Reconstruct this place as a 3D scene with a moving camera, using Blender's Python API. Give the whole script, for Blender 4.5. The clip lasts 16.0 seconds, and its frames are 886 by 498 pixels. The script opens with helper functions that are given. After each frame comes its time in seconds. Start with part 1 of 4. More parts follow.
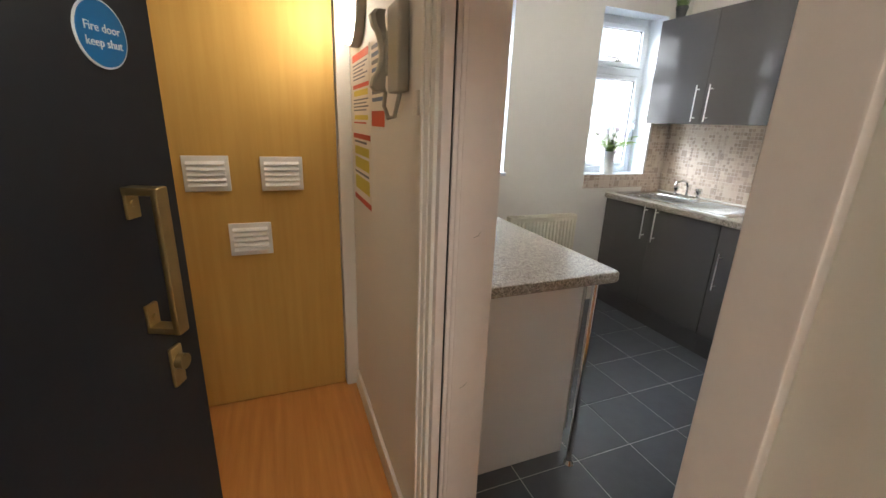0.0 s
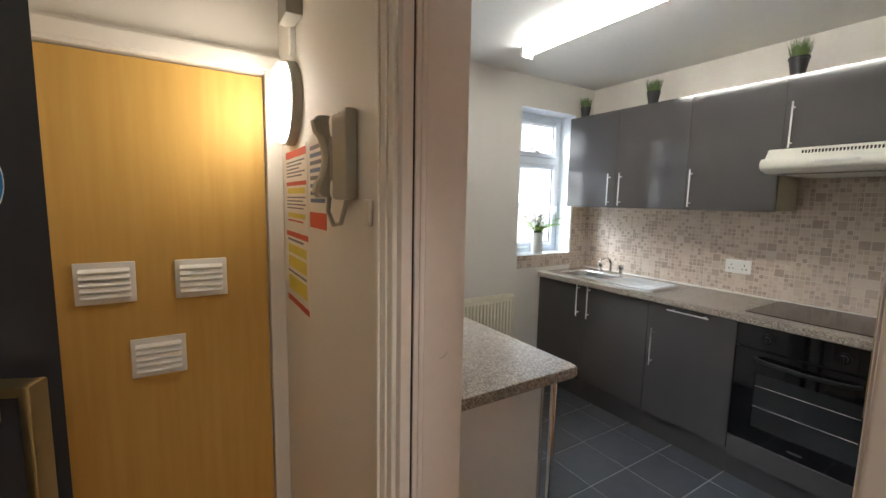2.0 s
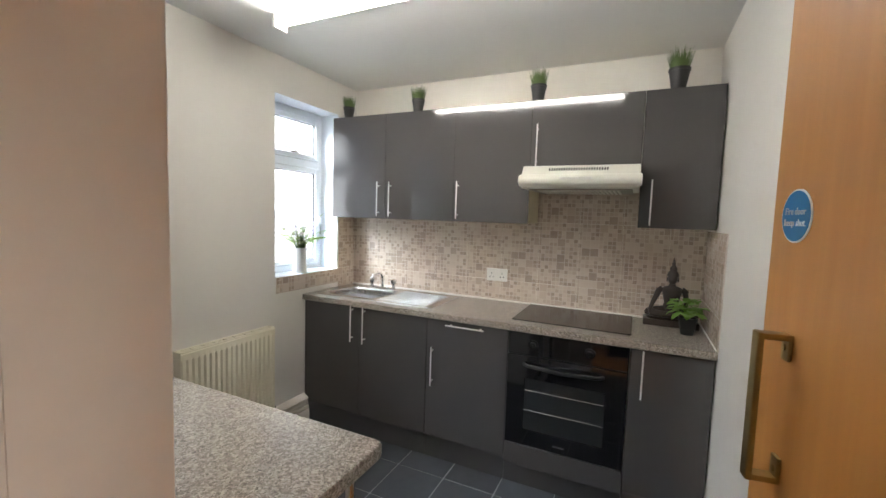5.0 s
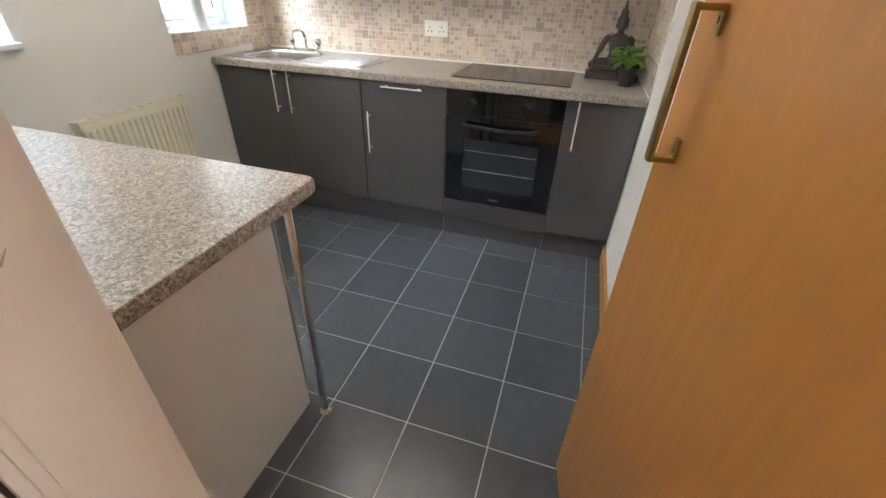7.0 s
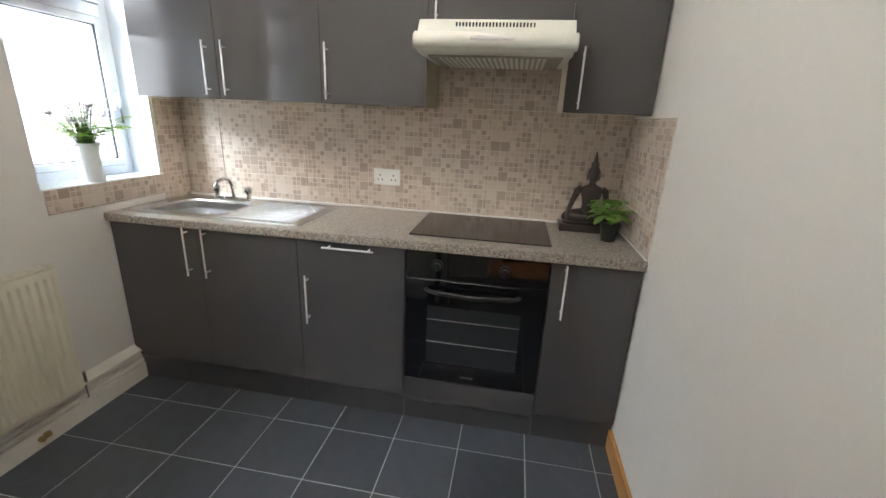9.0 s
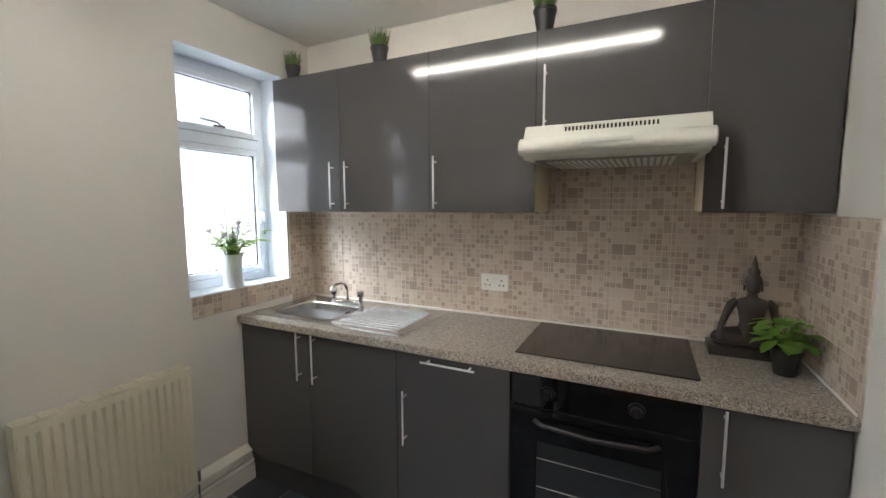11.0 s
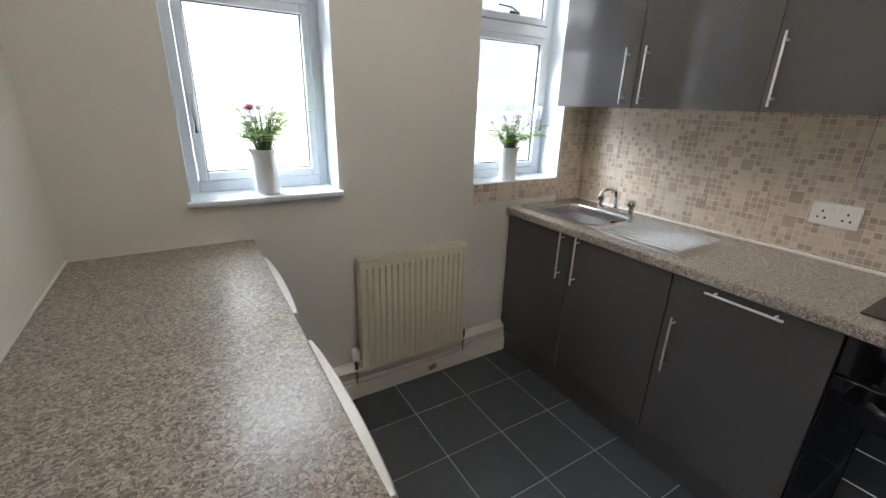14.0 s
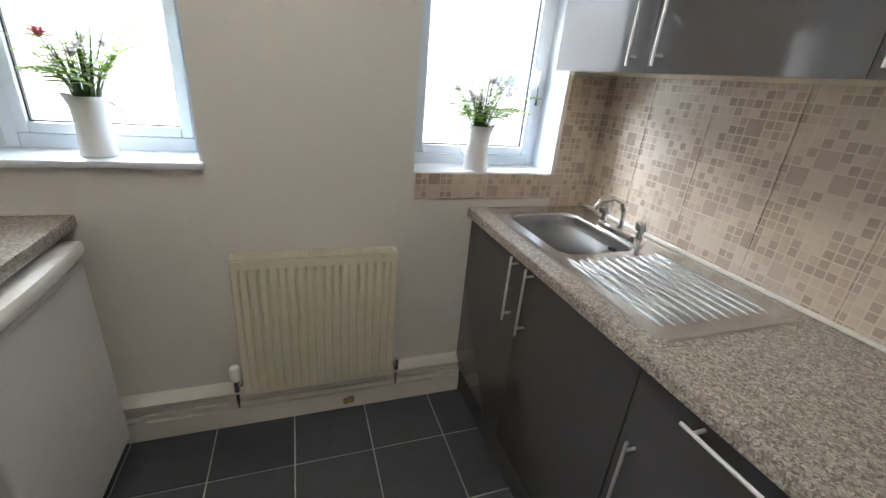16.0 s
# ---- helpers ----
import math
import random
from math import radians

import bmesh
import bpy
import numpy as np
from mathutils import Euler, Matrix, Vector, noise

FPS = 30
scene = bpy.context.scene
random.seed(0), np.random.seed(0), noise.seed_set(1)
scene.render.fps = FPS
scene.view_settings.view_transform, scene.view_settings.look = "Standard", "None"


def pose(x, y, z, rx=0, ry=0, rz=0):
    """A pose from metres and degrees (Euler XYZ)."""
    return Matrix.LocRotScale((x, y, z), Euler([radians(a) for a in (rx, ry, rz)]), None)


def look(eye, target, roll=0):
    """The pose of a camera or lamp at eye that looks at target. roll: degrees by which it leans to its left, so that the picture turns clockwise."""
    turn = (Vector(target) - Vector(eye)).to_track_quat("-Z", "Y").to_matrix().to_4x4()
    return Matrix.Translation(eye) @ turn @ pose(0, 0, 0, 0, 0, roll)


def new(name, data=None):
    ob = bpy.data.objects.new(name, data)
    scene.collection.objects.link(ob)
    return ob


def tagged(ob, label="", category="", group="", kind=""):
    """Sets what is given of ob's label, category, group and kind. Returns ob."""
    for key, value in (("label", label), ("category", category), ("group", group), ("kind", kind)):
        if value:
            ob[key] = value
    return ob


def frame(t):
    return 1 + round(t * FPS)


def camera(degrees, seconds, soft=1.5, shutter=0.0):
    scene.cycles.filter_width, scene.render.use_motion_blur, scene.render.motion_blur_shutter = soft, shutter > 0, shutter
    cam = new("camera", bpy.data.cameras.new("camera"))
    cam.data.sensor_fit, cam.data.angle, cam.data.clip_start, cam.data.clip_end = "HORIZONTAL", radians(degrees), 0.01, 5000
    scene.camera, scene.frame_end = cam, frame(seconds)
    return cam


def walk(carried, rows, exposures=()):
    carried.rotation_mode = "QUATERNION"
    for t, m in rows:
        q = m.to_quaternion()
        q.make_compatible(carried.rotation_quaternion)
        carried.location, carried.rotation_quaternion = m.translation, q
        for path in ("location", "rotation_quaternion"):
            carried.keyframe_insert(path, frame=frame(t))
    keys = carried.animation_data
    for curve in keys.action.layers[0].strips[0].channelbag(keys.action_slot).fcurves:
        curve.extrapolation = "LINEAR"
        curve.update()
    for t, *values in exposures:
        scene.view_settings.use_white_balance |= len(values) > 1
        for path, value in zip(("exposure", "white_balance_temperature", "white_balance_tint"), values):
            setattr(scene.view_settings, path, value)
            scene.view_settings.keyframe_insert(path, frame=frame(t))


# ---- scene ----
cam = camera(93.9, 16.0)
PATH = [
    (0, (-0.118, 0.007, 1.388), (0.6, 1.779, 0.802), 2.1),
    (0.5, (-0.115, 0.005, 1.392), (0.485, 1.845, 0.89), 2.3),
    (1, (-0.106, 0.027, 1.425), (0.546, 1.885, 1.073), 0.9),
    (1.5, (-0.12, 0.06, 1.455), (0.685, 1.876, 1.226), 0.9),
    (2, (-0.138, 0.14, 1.46), (0.91, 1.828, 1.229), 1.1),
    (2.5, (-0.09, 0.276, 1.443), (1.247, 1.745, 1.21), 1.9),
    (3, (0.017, 0.451, 1.468), (1.596, 1.674, 1.363), 2.8),
    (3.2, (0.058, 0.483, 1.467), (1.699, 1.626, 1.452), 3.6),
    (5.3, (0.158, 0.521, 1.464), (1.991, 1.281, 1.213), 1.7),
    (5.5, (0.154, 0.519, 1.431), (1.98, 1.243, 1.058), 1.8),
    (6, (0.159, 0.504, 1.402), (1.924, 1.138, 0.705), 1.5),
    (6.5, (0.167, 0.485, 1.35), (1.839, 1.033, 0.398), 1.6),
    (7, (0.175, 0.479, 1.316), (1.787, 0.958, 0.232), 2.2),
    (7.5, (0.2, 0.482, 1.325), (1.842, 0.924, 0.273), 3.0),
    (8, (0.307, 0.555, 1.346), (2.058, 0.947, 0.462), 2.8),
    (8.5, (0.532, 0.669, 1.373), (2.388, 0.915, 0.67), 2.6),
    (9, (0.696, 0.703, 1.389), (2.58, 1.006, 0.79), 2.6),
    (9.5, (0.841, 0.684, 1.401), (2.719, 1.189, 0.932), 2.3),
    (9.7, (0.882, 0.669, 1.405), (2.755, 1.247, 1.01), 1.3),
    (11.8, (0.887, 0.719, 1.486), (2.507, 1.86, 1.212), -0.3),
    (12, (0.871, 0.725, 1.476), (2.406, 1.966, 1.155), -0.3),
    (12.5, (0.832, 0.791, 1.455), (2.125, 2.253, 1.019), 0.2),
    (13, (0.798, 0.827, 1.447), (1.873, 2.43, 0.923), 0.8),
    (13.5, (0.784, 0.832, 1.442), (1.757, 2.473, 0.843), 1.4),
    (14, (0.828, 0.849, 1.43), (1.815, 2.457, 0.767), 1.7),
    (14.5, (0.865, 0.916, 1.419), (1.921, 2.45, 0.688), 2.2),
    (15, (1.073, 0.962, 1.403), (2.135, 2.456, 0.605), 2.0),
    (15.5, (1.351, 1.009, 1.382), (2.256, 2.593, 0.562), 3.1),
    (16, (1.657, 1.099, 1.377), (2.3, 2.832, 0.612), 5.2),
]
walk(cam, [(t, look(eye, target, roll)) for t, eye, target, roll in PATH],
     exposures=[(0, 1.45), (1.5, 1.2), (3.2, 1.4), (5.3, 1.6), (6.5, 2.0), (7.5, 2.05), (8.5, 1.75), (9.7, 1.45), (11.8, 1.05), (14, 0.95), (16, 1.15)])

# ---------------------------------------------------------------- world and light
world = bpy.data.worlds.new("sky")
scene.world = world
world.use_nodes = True
wn = world.node_tree.nodes
sky = wn.new("ShaderNodeTexSky")
sky.sky_type = "NISHITA"
sky.sun_disc = False
sky.sun_elevation = radians(42)
sky.sun_rotation = radians(200)
world.node_tree.links.new(sky.outputs[0], wn["Background"].inputs[0])
wn["Background"].inputs[1].default_value = 0.12
sun = new("sun", bpy.data.lights.new("sun", "SUN"))
sun.data.energy, sun.data.angle, sun.data.color = 2.0, radians(3), (1.0, 0.95, 0.88)
sun.matrix_world = look((0.5, -6, 9), (1.5, 4.5, 1.0))
# daylight of the open sky above the yard
day = new("sky_light", bpy.data.lights.new("sky_light", "AREA"))
day.data.shape, day.data.size, day.data.size_y, day.data.energy, day.data.color = "RECTANGLE", 6.0, 2.4, 850, (0.82, 0.91, 1.0)
day.matrix_world = look((-0.6, 5.5, 4.3), (1.6, 1.0, 0.7))

# ---------------------------------------------------------------- materials


def material(name, base, rough=0.5, metal=0.0, scale=40.0, amount=0.06, bump=0.0, bump_scale=200.0, coat=0.0, spec=0.5, coarse=0.05):
    """A principled surface with grain and larger stains, in metres."""
    m = bpy.data.materials.new(name)
    m.use_nodes = True
    n, l = m.node_tree.nodes, m.node_tree.links
    p = n["Principled BSDF"]
    p.inputs["Roughness"].default_value = rough
    p.inputs["Metallic"].default_value = metal
    p.inputs["Coat Weight"].default_value = coat
    p.inputs["Coat Roughness"].default_value = 0.04
    p.inputs["Specular IOR Level"].default_value = spec
    g = n.new("ShaderNodeNewGeometry")
    fine, big = n.new("ShaderNodeTexNoise"), n.new("ShaderNodeTexNoise")
    for tex, s in ((fine, scale), (big, 2.3)):
        tex.inputs["Scale"].default_value = s
        tex.inputs["Detail"].default_value = 4
        l.new(g.outputs["Position"], tex.inputs["Vector"])
    add = n.new("ShaderNodeMath")
    add.operation = "MULTIPLY_ADD"
    l.new(fine.outputs[0], add.inputs[0])
    add.inputs[1].default_value = amount
    mul = n.new("ShaderNodeMath")
    mul.operation = "MULTIPLY_ADD"
    l.new(big.outputs[0], mul.inputs[0])
    mul.inputs[1].default_value = coarse
    mul.inputs[2].default_value = 1 - 0.5 * (amount + coarse)
    l.new(mul.outputs[0], add.inputs[2])
    mix = n.new("ShaderNodeVectorMath")
    mix.operation = "SCALE"
    mix.inputs[0].default_value = base
    l.new(add.outputs[0], mix.inputs["Scale"])
    l.new(mix.outputs[0], p.inputs["Base Color"])
    if bump:
        t = n.new("ShaderNodeTexNoise")
        t.inputs["Scale"].default_value = bump_scale
        l.new(g.outputs["Position"], t.inputs["Vector"])
        b = n.new("ShaderNodeBump")
        b.inputs["Strength"].default_value = bump
        b.inputs["Distance"].default_value = 0.002
        l.new(t.outputs[0], b.inputs["Height"])
        l.new(b.outputs[0], p.inputs["Normal"])
    return m


def ramp(n, stops):
    r = n.new("ShaderNodeValToRGB")
    e = r.color_ramp.elements
    while len(e) < len(stops):
        e.new(0.5)
    for el, (pos, col) in zip(e, stops):
        el.position, el.color = pos, (*col, 1)
    return r


def granite(name, cols, rough):
    """Speckled laminate: flecks of a few millimetres."""
    m = bpy.data.materials.new(name)
    m.use_nodes = True
    n, l = m.node_tree.nodes, m.node_tree.links
    p = n["Principled BSDF"]
    g = n.new("ShaderNodeNewGeometry")
    v = n.new("ShaderNodeTexVoronoi")
    v.inputs["Scale"].default_value = 220
    warp = n.new("ShaderNodeTexNoise")
    warp.inputs["Scale"].default_value = 90
    l.new(g.outputs["Position"], warp.inputs["Vector"])
    mixv = n.new("ShaderNodeVectorMath")
    mixv.operation = "MULTIPLY_ADD"
    l.new(warp.outputs["Color"], mixv.inputs[0])
    mixv.inputs[1].default_value = (0.02, 0.02, 0.02)
    l.new(g.outputs["Position"], mixv.inputs[2])
    l.new(mixv.outputs[0], v.inputs["Vector"])
    sep = n.new("ShaderNodeSeparateColor")
    l.new(v.outputs["Color"], sep.inputs[0])
    r = ramp(n, [(0.0, cols[0]), (0.35, cols[1]), (0.7, cols[2]), (1.0, cols[3])])
    l.new(sep.outputs[0], r.inputs[0])
    l.new(r.outputs[0], p.inputs["Base Color"])
    p.inputs["Roughness"].default_value = rough
    b = n.new("ShaderNodeBump")
    b.inputs["Strength"].default_value = 0.06
    b.inputs["Distance"].default_value = 0.001
    l.new(v.outputs["Distance"], b.inputs["Height"])
    l.new(b.outputs[0], p.inputs["Normal"])
    return m


def timber(name, dark, light, rough, axis, coat=0.2):
    """Straight-grained veneer; axis is the direction along which the grain runs."""
    m = bpy.data.materials.new(name)
    m.use_nodes = True
    n, l = m.node_tree.nodes, m.node_tree.links
    p = n["Principled BSDF"]
    tc = n.new("ShaderNodeTexCoord")
    mp = n.new("ShaderNodeMapping")
    s = [28.0, 28.0, 28.0]
    s[axis] = 1.6
    mp.inputs["Scale"].default_value = s
    l.new(tc.outputs["Object"], mp.inputs[0])
    a = n.new("ShaderNodeTexNoise")
    a.inputs["Scale"].default_value = 1.5
    a.inputs["Detail"].default_value = 6
    l.new(mp.outputs[0], a.inputs["Vector"])
    big = n.new("ShaderNodeTexNoise")
    big.inputs["Scale"].default_value = 2.0
    l.new(tc.outputs["Object"], big.inputs["Vector"])
    ad = n.new("ShaderNodeMath")
    ad.operation = "MULTIPLY_ADD"
    l.new(big.outputs[0], ad.inputs[0])
    ad.inputs[1].default_value = 0.35
    l.new(a.outputs[0], ad.inputs[2])
    r = ramp(n, [(0.35, dark), (0.95, light)])
    l.new(ad.outputs[0], r.inputs[0])
    l.new(r.outputs[0], p.inputs["Base Color"])
    p.inputs["Roughness"].default_value = rough
    p.inputs["Coat Weight"].default_value = coat
    p.inputs["Coat Roughness"].default_value = 0.25
    return m


def mosaic(name):
    """Glazed wall tile printed with a mosaic of small stone squares."""
    m = bpy.data.materials.new(name)
    m.use_nodes = True
    n, l = m.node_tree.nodes, m.node_tree.links
    p = n["Principled BSDF"]
    g = n.new("ShaderNodeNewGeometry")
    sp = n.new("ShaderNodeSeparateXYZ")
    l.new(g.outputs["Position"], sp.inputs[0])

    def op(kind, a, b=None):
        q = n.new("ShaderNodeMath")
        q.operation = kind
        for i, x in enumerate((a, b)):
            if x is None:
                continue
            if isinstance(x, (int, float)):
                q.inputs[i].default_value = x
            else:
                l.new(x, q.inputs[i])
        return q.outputs[0]

    # across the wall: x on the end walls, y on the long one, so their sum serves both
    u = op("ADD", sp.outputs[0], sp.outputs[1])
    cells = []
    for step in (0.025, 0.05):
        cu, cv = op("DIVIDE", u, step), op("DIVIDE", op("SUBTRACT", sp.outputs[2], 0.044), step)
        comb = n.new("ShaderNodeCombineXYZ")
        l.new(op("FLOOR", cu), comb.inputs[0])
        l.new(op("FLOOR", cv), comb.inputs[1])
        comb.inputs[2].default_value = step * 100
        w = n.new("ShaderNodeTexWhiteNoise")
        l.new(comb.outputs[0], w.inputs["Vector"])
        eu = op("ABSOLUTE", op("SUBTRACT", op("FRACT", cu), 0.5))
        ev = op("ABSOLUTE", op("SUBTRACT", op("FRACT", cv), 0.5))
        edge = op("MAXIMUM", eu, ev)
        inside = op("LESS_THAN", edge, 0.5 - 0.0018 / step)
        cells.append((w.outputs["Value"], inside))
    big = op("GREATER_THAN", cells[1][0], 0.80)
    sel = n.new("ShaderNodeMix")
    l.new(big, sel.inputs[0])
    l.new(cells[0][0], sel.inputs[2])
    l.new(op("FRACT", op("MULTIPLY", cells[1][0], 17.3)), sel.inputs[3])
    ins = n.new("ShaderNodeMix")
    l.new(big, ins.inputs[0])
    l.new(cells[0][1], ins.inputs[2])
    l.new(cells[1][1], ins.inputs[3])
    r = ramp(n, [(0.0, (0.34, 0.265, 0.215)), (0.25, (0.43, 0.34, 0.275)), (0.45, (0.53, 0.43, 0.35)), (0.7, (0.60, 0.50, 0.415)), (1.0, (0.66, 0.575, 0.495))])
    l.new(sel.outputs[0], r.inputs[0])
    cloud = n.new("ShaderNodeTexNoise")
    cloud.inputs["Scale"].default_value = 30
    cloud.inputs["Detail"].default_value = 5
    l.new(g.outputs["Position"], cloud.inputs["Vector"])
    cm = n.new("ShaderNodeMix")
    cm.data_type = "RGBA"
    l.new(op("MULTIPLY", cloud.outputs[0], 0.5), cm.inputs[0])
    l.new(r.outputs[0], cm.inputs[6])
    cm.inputs[7].default_value = (0.60, 0.50, 0.42, 1)
    fin = n.new("ShaderNodeMix")
    fin.data_type = "RGBA"
    l.new(ins.outputs[0], fin.inputs[0])
    fin.inputs[6].default_value = (0.66, 0.575, 0.49, 1)
    l.new(cm.outputs[2], fin.inputs[7])
    l.new(fin.outputs[2], p.inputs["Base Color"])
    p.inputs["Roughness"].default_value = 0.22
    b = n.new("ShaderNodeBump")
    b.inputs["Strength"].default_value = 0.25
    b.inputs["Distance"].default_value = 0.001
    l.new(ins.outputs[0], b.inputs["Height"])
    l.new(b.outputs[0], p.inputs["Normal"])
    return m


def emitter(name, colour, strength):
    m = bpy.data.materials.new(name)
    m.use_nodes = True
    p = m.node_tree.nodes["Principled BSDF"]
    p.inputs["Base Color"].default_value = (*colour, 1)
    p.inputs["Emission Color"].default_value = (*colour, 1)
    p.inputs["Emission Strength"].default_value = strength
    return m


def slate(name):
    m = material(name, (0.062, 0.068, 0.078), 0.30, scale=16, amount=0.5, bump=0.25, bump_scale=60, coarse=0.25)
    n, l = m.node_tree.nodes, m.node_tree.links
    p = n["Principled BSDF"]
    info = n.new("ShaderNodeObjectInfo")
    mr = n.new("ShaderNodeMapRange")
    mr.inputs[3].default_value, mr.inputs[4].default_value = 0.82, 1.2
    l.new(info.outputs["Random"], mr.inputs[0])
    old = p.inputs["Base Color"].links[0].from_socket
    sc = n.new("ShaderNodeVectorMath")
    sc.operation = "SCALE"
    l.new(old, sc.inputs[0])
    l.new(mr.outputs[0], sc.inputs["Scale"])
    l.new(sc.outputs[0], p.inputs["Base Color"])
    return m




def let_light_through(m, share, tint):
    """Thin leaves and petals glow where the light stands behind them."""
    n, l = m.node_tree.nodes, m.node_tree.links
    t, mix = n.new("ShaderNodeBsdfTranslucent"), n.new("ShaderNodeMixShader")
    t.inputs[0].default_value = (*tint, 1)
    mix.inputs[0].default_value = share
    l.new(n["Principled BSDF"].outputs[0], mix.inputs[1])
    l.new(t.outputs[0], mix.inputs[2])
    l.new(mix.outputs[0], n["Material Output"].inputs[0])


PAINT = material("wall_paint", (0.74, 0.70, 0.63), 0.6, scale=25, amount=0.03, bump=0.12, bump_scale=140, coarse=0.05)
CEIL = material("ceiling_paint", (0.76, 0.76, 0.75), 0.5, amount=0.03, bump=0.08, bump_scale=90)
TRIM = material("trim_gloss", (0.74, 0.70, 0.63), 0.28, amount=0.05, bump=0.05, bump_scale=60)
FRAME = material("door_frame_paint", (0.70, 0.63, 0.585), 0.35, amount=0.08, bump=0.08, bump_scale=50)
WHITE = material("white_panel", (0.78, 0.77, 0.76), 0.35, amount=0.03)
UPVC = material("upvc", (0.75, 0.80, 0.87), 0.25, amount=0.02)
CREAM = material("cream_enamel", (0.76, 0.72, 0.58), 0.33, amount=0.03)
HOODWHITE = material("hood_enamel", (0.79, 0.78, 0.70), 0.35, amount=0.03)
KPAINT = material("kitchen_paint", (0.74, 0.715, 0.67), 0.55, scale=25, amount=0.03, bump=0.12, bump_scale=140, coarse=0.05)
CARCASS = material("carcass_cream", (0.74, 0.67, 0.50), 0.4, amount=0.03)
GREY = material("grey_gloss", (0.082, 0.078, 0.078), 0.11, amount=0.03, coat=0.3, coarse=0.03)
PLINTH = material("grey_plinth", (0.07, 0.068, 0.069), 0.3, amount=0.05)
HANDLE = material("satin_steel", (0.80, 0.80, 0.79), 0.42, 0.75, scale=120, amount=0.06)
STEEL = material("brushed_steel", (0.62, 0.62, 0.62), 0.26, 1.0, scale=120, amount=0.08)
CHROME = material("chrome", (0.82, 0.82, 0.83), 0.08, 1.0, amount=0.02)
BRASS = material("worn_brass", (0.42, 0.31, 0.14), 0.35, 1.0, scale=60, amount=0.25)
BLACKGLASS = material("black_glass", (0.006, 0.006, 0.008), 0.05, amount=0.02, coat=0.5)
HOBGLASS = material("hob_glass", (0.035, 0.030, 0.028), 0.16, amount=0.1)
BLACKPL = material("black_plastic", (0.012, 0.012, 0.013), 0.35, amount=0.05)
OVENIN = material("oven_cavity", (0.022, 0.025, 0.028), 0.4, amount=0.1)
BLACKDOOR = material("black_door_paint", (0.008, 0.0095, 0.0135), 0.5, scale=14, amount=0.25, bump=0.15, bump_scale=45, coarse=0.2)
SIGNBLUE = material("sign_blue", (0.008, 0.17, 0.42), 0.35, amount=0.03)
SIGNWHITE = material("sign_white", (0.8, 0.82, 0.85), 0.4, amount=0.02)
PLASTIC = material("white_plastic", (0.80, 0.79, 0.75), 0.35, amount=0.02)
PHONE = material("phone_grey", (0.34, 0.32, 0.27), 0.45, amount=0.05)
PAPER = material("paper", (0.75, 0.70, 0.62), 0.7, amount=0.04)
RED = material("print_red", (0.55, 0.07, 0.03), 0.6, amount=0.05)
YELLOW = material("print_yellow", (0.62, 0.52, 0.06), 0.6, amount=0.05)
INK = material("print_ink", (0.15, 0.15, 0.17), 0.6, amount=0.05)
BLUEINK = material("print_blue", (0.12, 0.17, 0.30), 0.6, amount=0.05)
GROUT = material("floor_grout", (0.46, 0.46, 0.46), 0.8, scale=80, amount=0.2)
WGROUT = material("wall_grout", (0.72, 0.66, 0.58), 0.8, amount=0.08)
SLATE = slate("slate_tile")
MOSAIC = mosaic("mosaic_tile")
WORKTOP = granite("worktop_laminate", [(0.12, 0.097, 0.078), (0.25, 0.213, 0.178), (0.37, 0.33, 0.28), (0.53, 0.485, 0.425)], 0.28)
BEECH = timber("beech_door", (0.46, 0.195, 0.042), (0.55, 0.25, 0.062), 0.40, 2)
OAK = timber("oak_door", (0.52, 0.30, 0.065), (0.60, 0.365, 0.095), 0.62, 2, 0.0)
LAMINATE = timber("laminate_floor", (0.50, 0.19, 0.04), (0.66, 0.30, 0.085), 0.3, 1)
SKIRTWOOD = timber("wood_skirting", (0.40, 0.18, 0.05), (0.56, 0.28, 0.09), 0.4, 0)
LEAF = material("leaf_green", (0.15, 0.30, 0.06), 0.45, scale=60, amount=0.3)
GRASS = material("grass_green", (0.085, 0.14, 0.035), 0.5, scale=80, amount=0.4)
STALK = material("stalk_green", (0.07, 0.13, 0.035), 0.5, scale=60, amount=0.4)
FERN = material("fern_green", (0.17, 0.31, 0.065), 0.5, scale=60, amount=0.3)
PETALPINK = material("petal_pink", (0.75, 0.30, 0.32), 0.6, amount=0.15)
PETALWHITE = material("petal_pale", (0.75, 0.68, 0.70), 0.6, amount=0.15)
PETALLILAC = material("petal_lilac", (0.48, 0.42, 0.52), 0.6, amount=0.15)
for leafy, tint in ((FERN, (0.42, 0.62, 0.10)), (LEAF, (0.25, 0.42, 0.08)), (PETALPINK, (0.8, 0.35, 0.36)), (PETALWHITE, (0.8, 0.74, 0.76)), (PETALLILAC, (0.55, 0.5, 0.62))):
    let_light_through(leafy, 0.4, tint)
ENAMEL = material("jug_enamel", (0.74, 0.75, 0.75), 0.3, amount=0.02)
POT = material("dark_pot", (0.018, 0.018, 0.02), 0.4, amount=0.1)
BRONZE = material("dark_bronze", (0.055, 0.042, 0.038), 0.30, 0.3, scale=40, amount=0.3)
SOIL = material("soil", (0.03, 0.02, 0.015), 0.9, amount=0.4)
SEAL = material("white_sealant", (0.78, 0.75, 0.70), 0.4, amount=0.05)
TUBE = emitter("tube_light", (1.0, 0.95, 0.88), 24.0)
# fill glow for the added lamp in the corridor, out of view
CORRIDORFILL = emitter("corridor_fill_glow", (1.0, 0.97, 0.92), 36.0)
LAMPGLOW = emitter("lamp_glow", (1.0, 0.91, 0.79), 10.0)
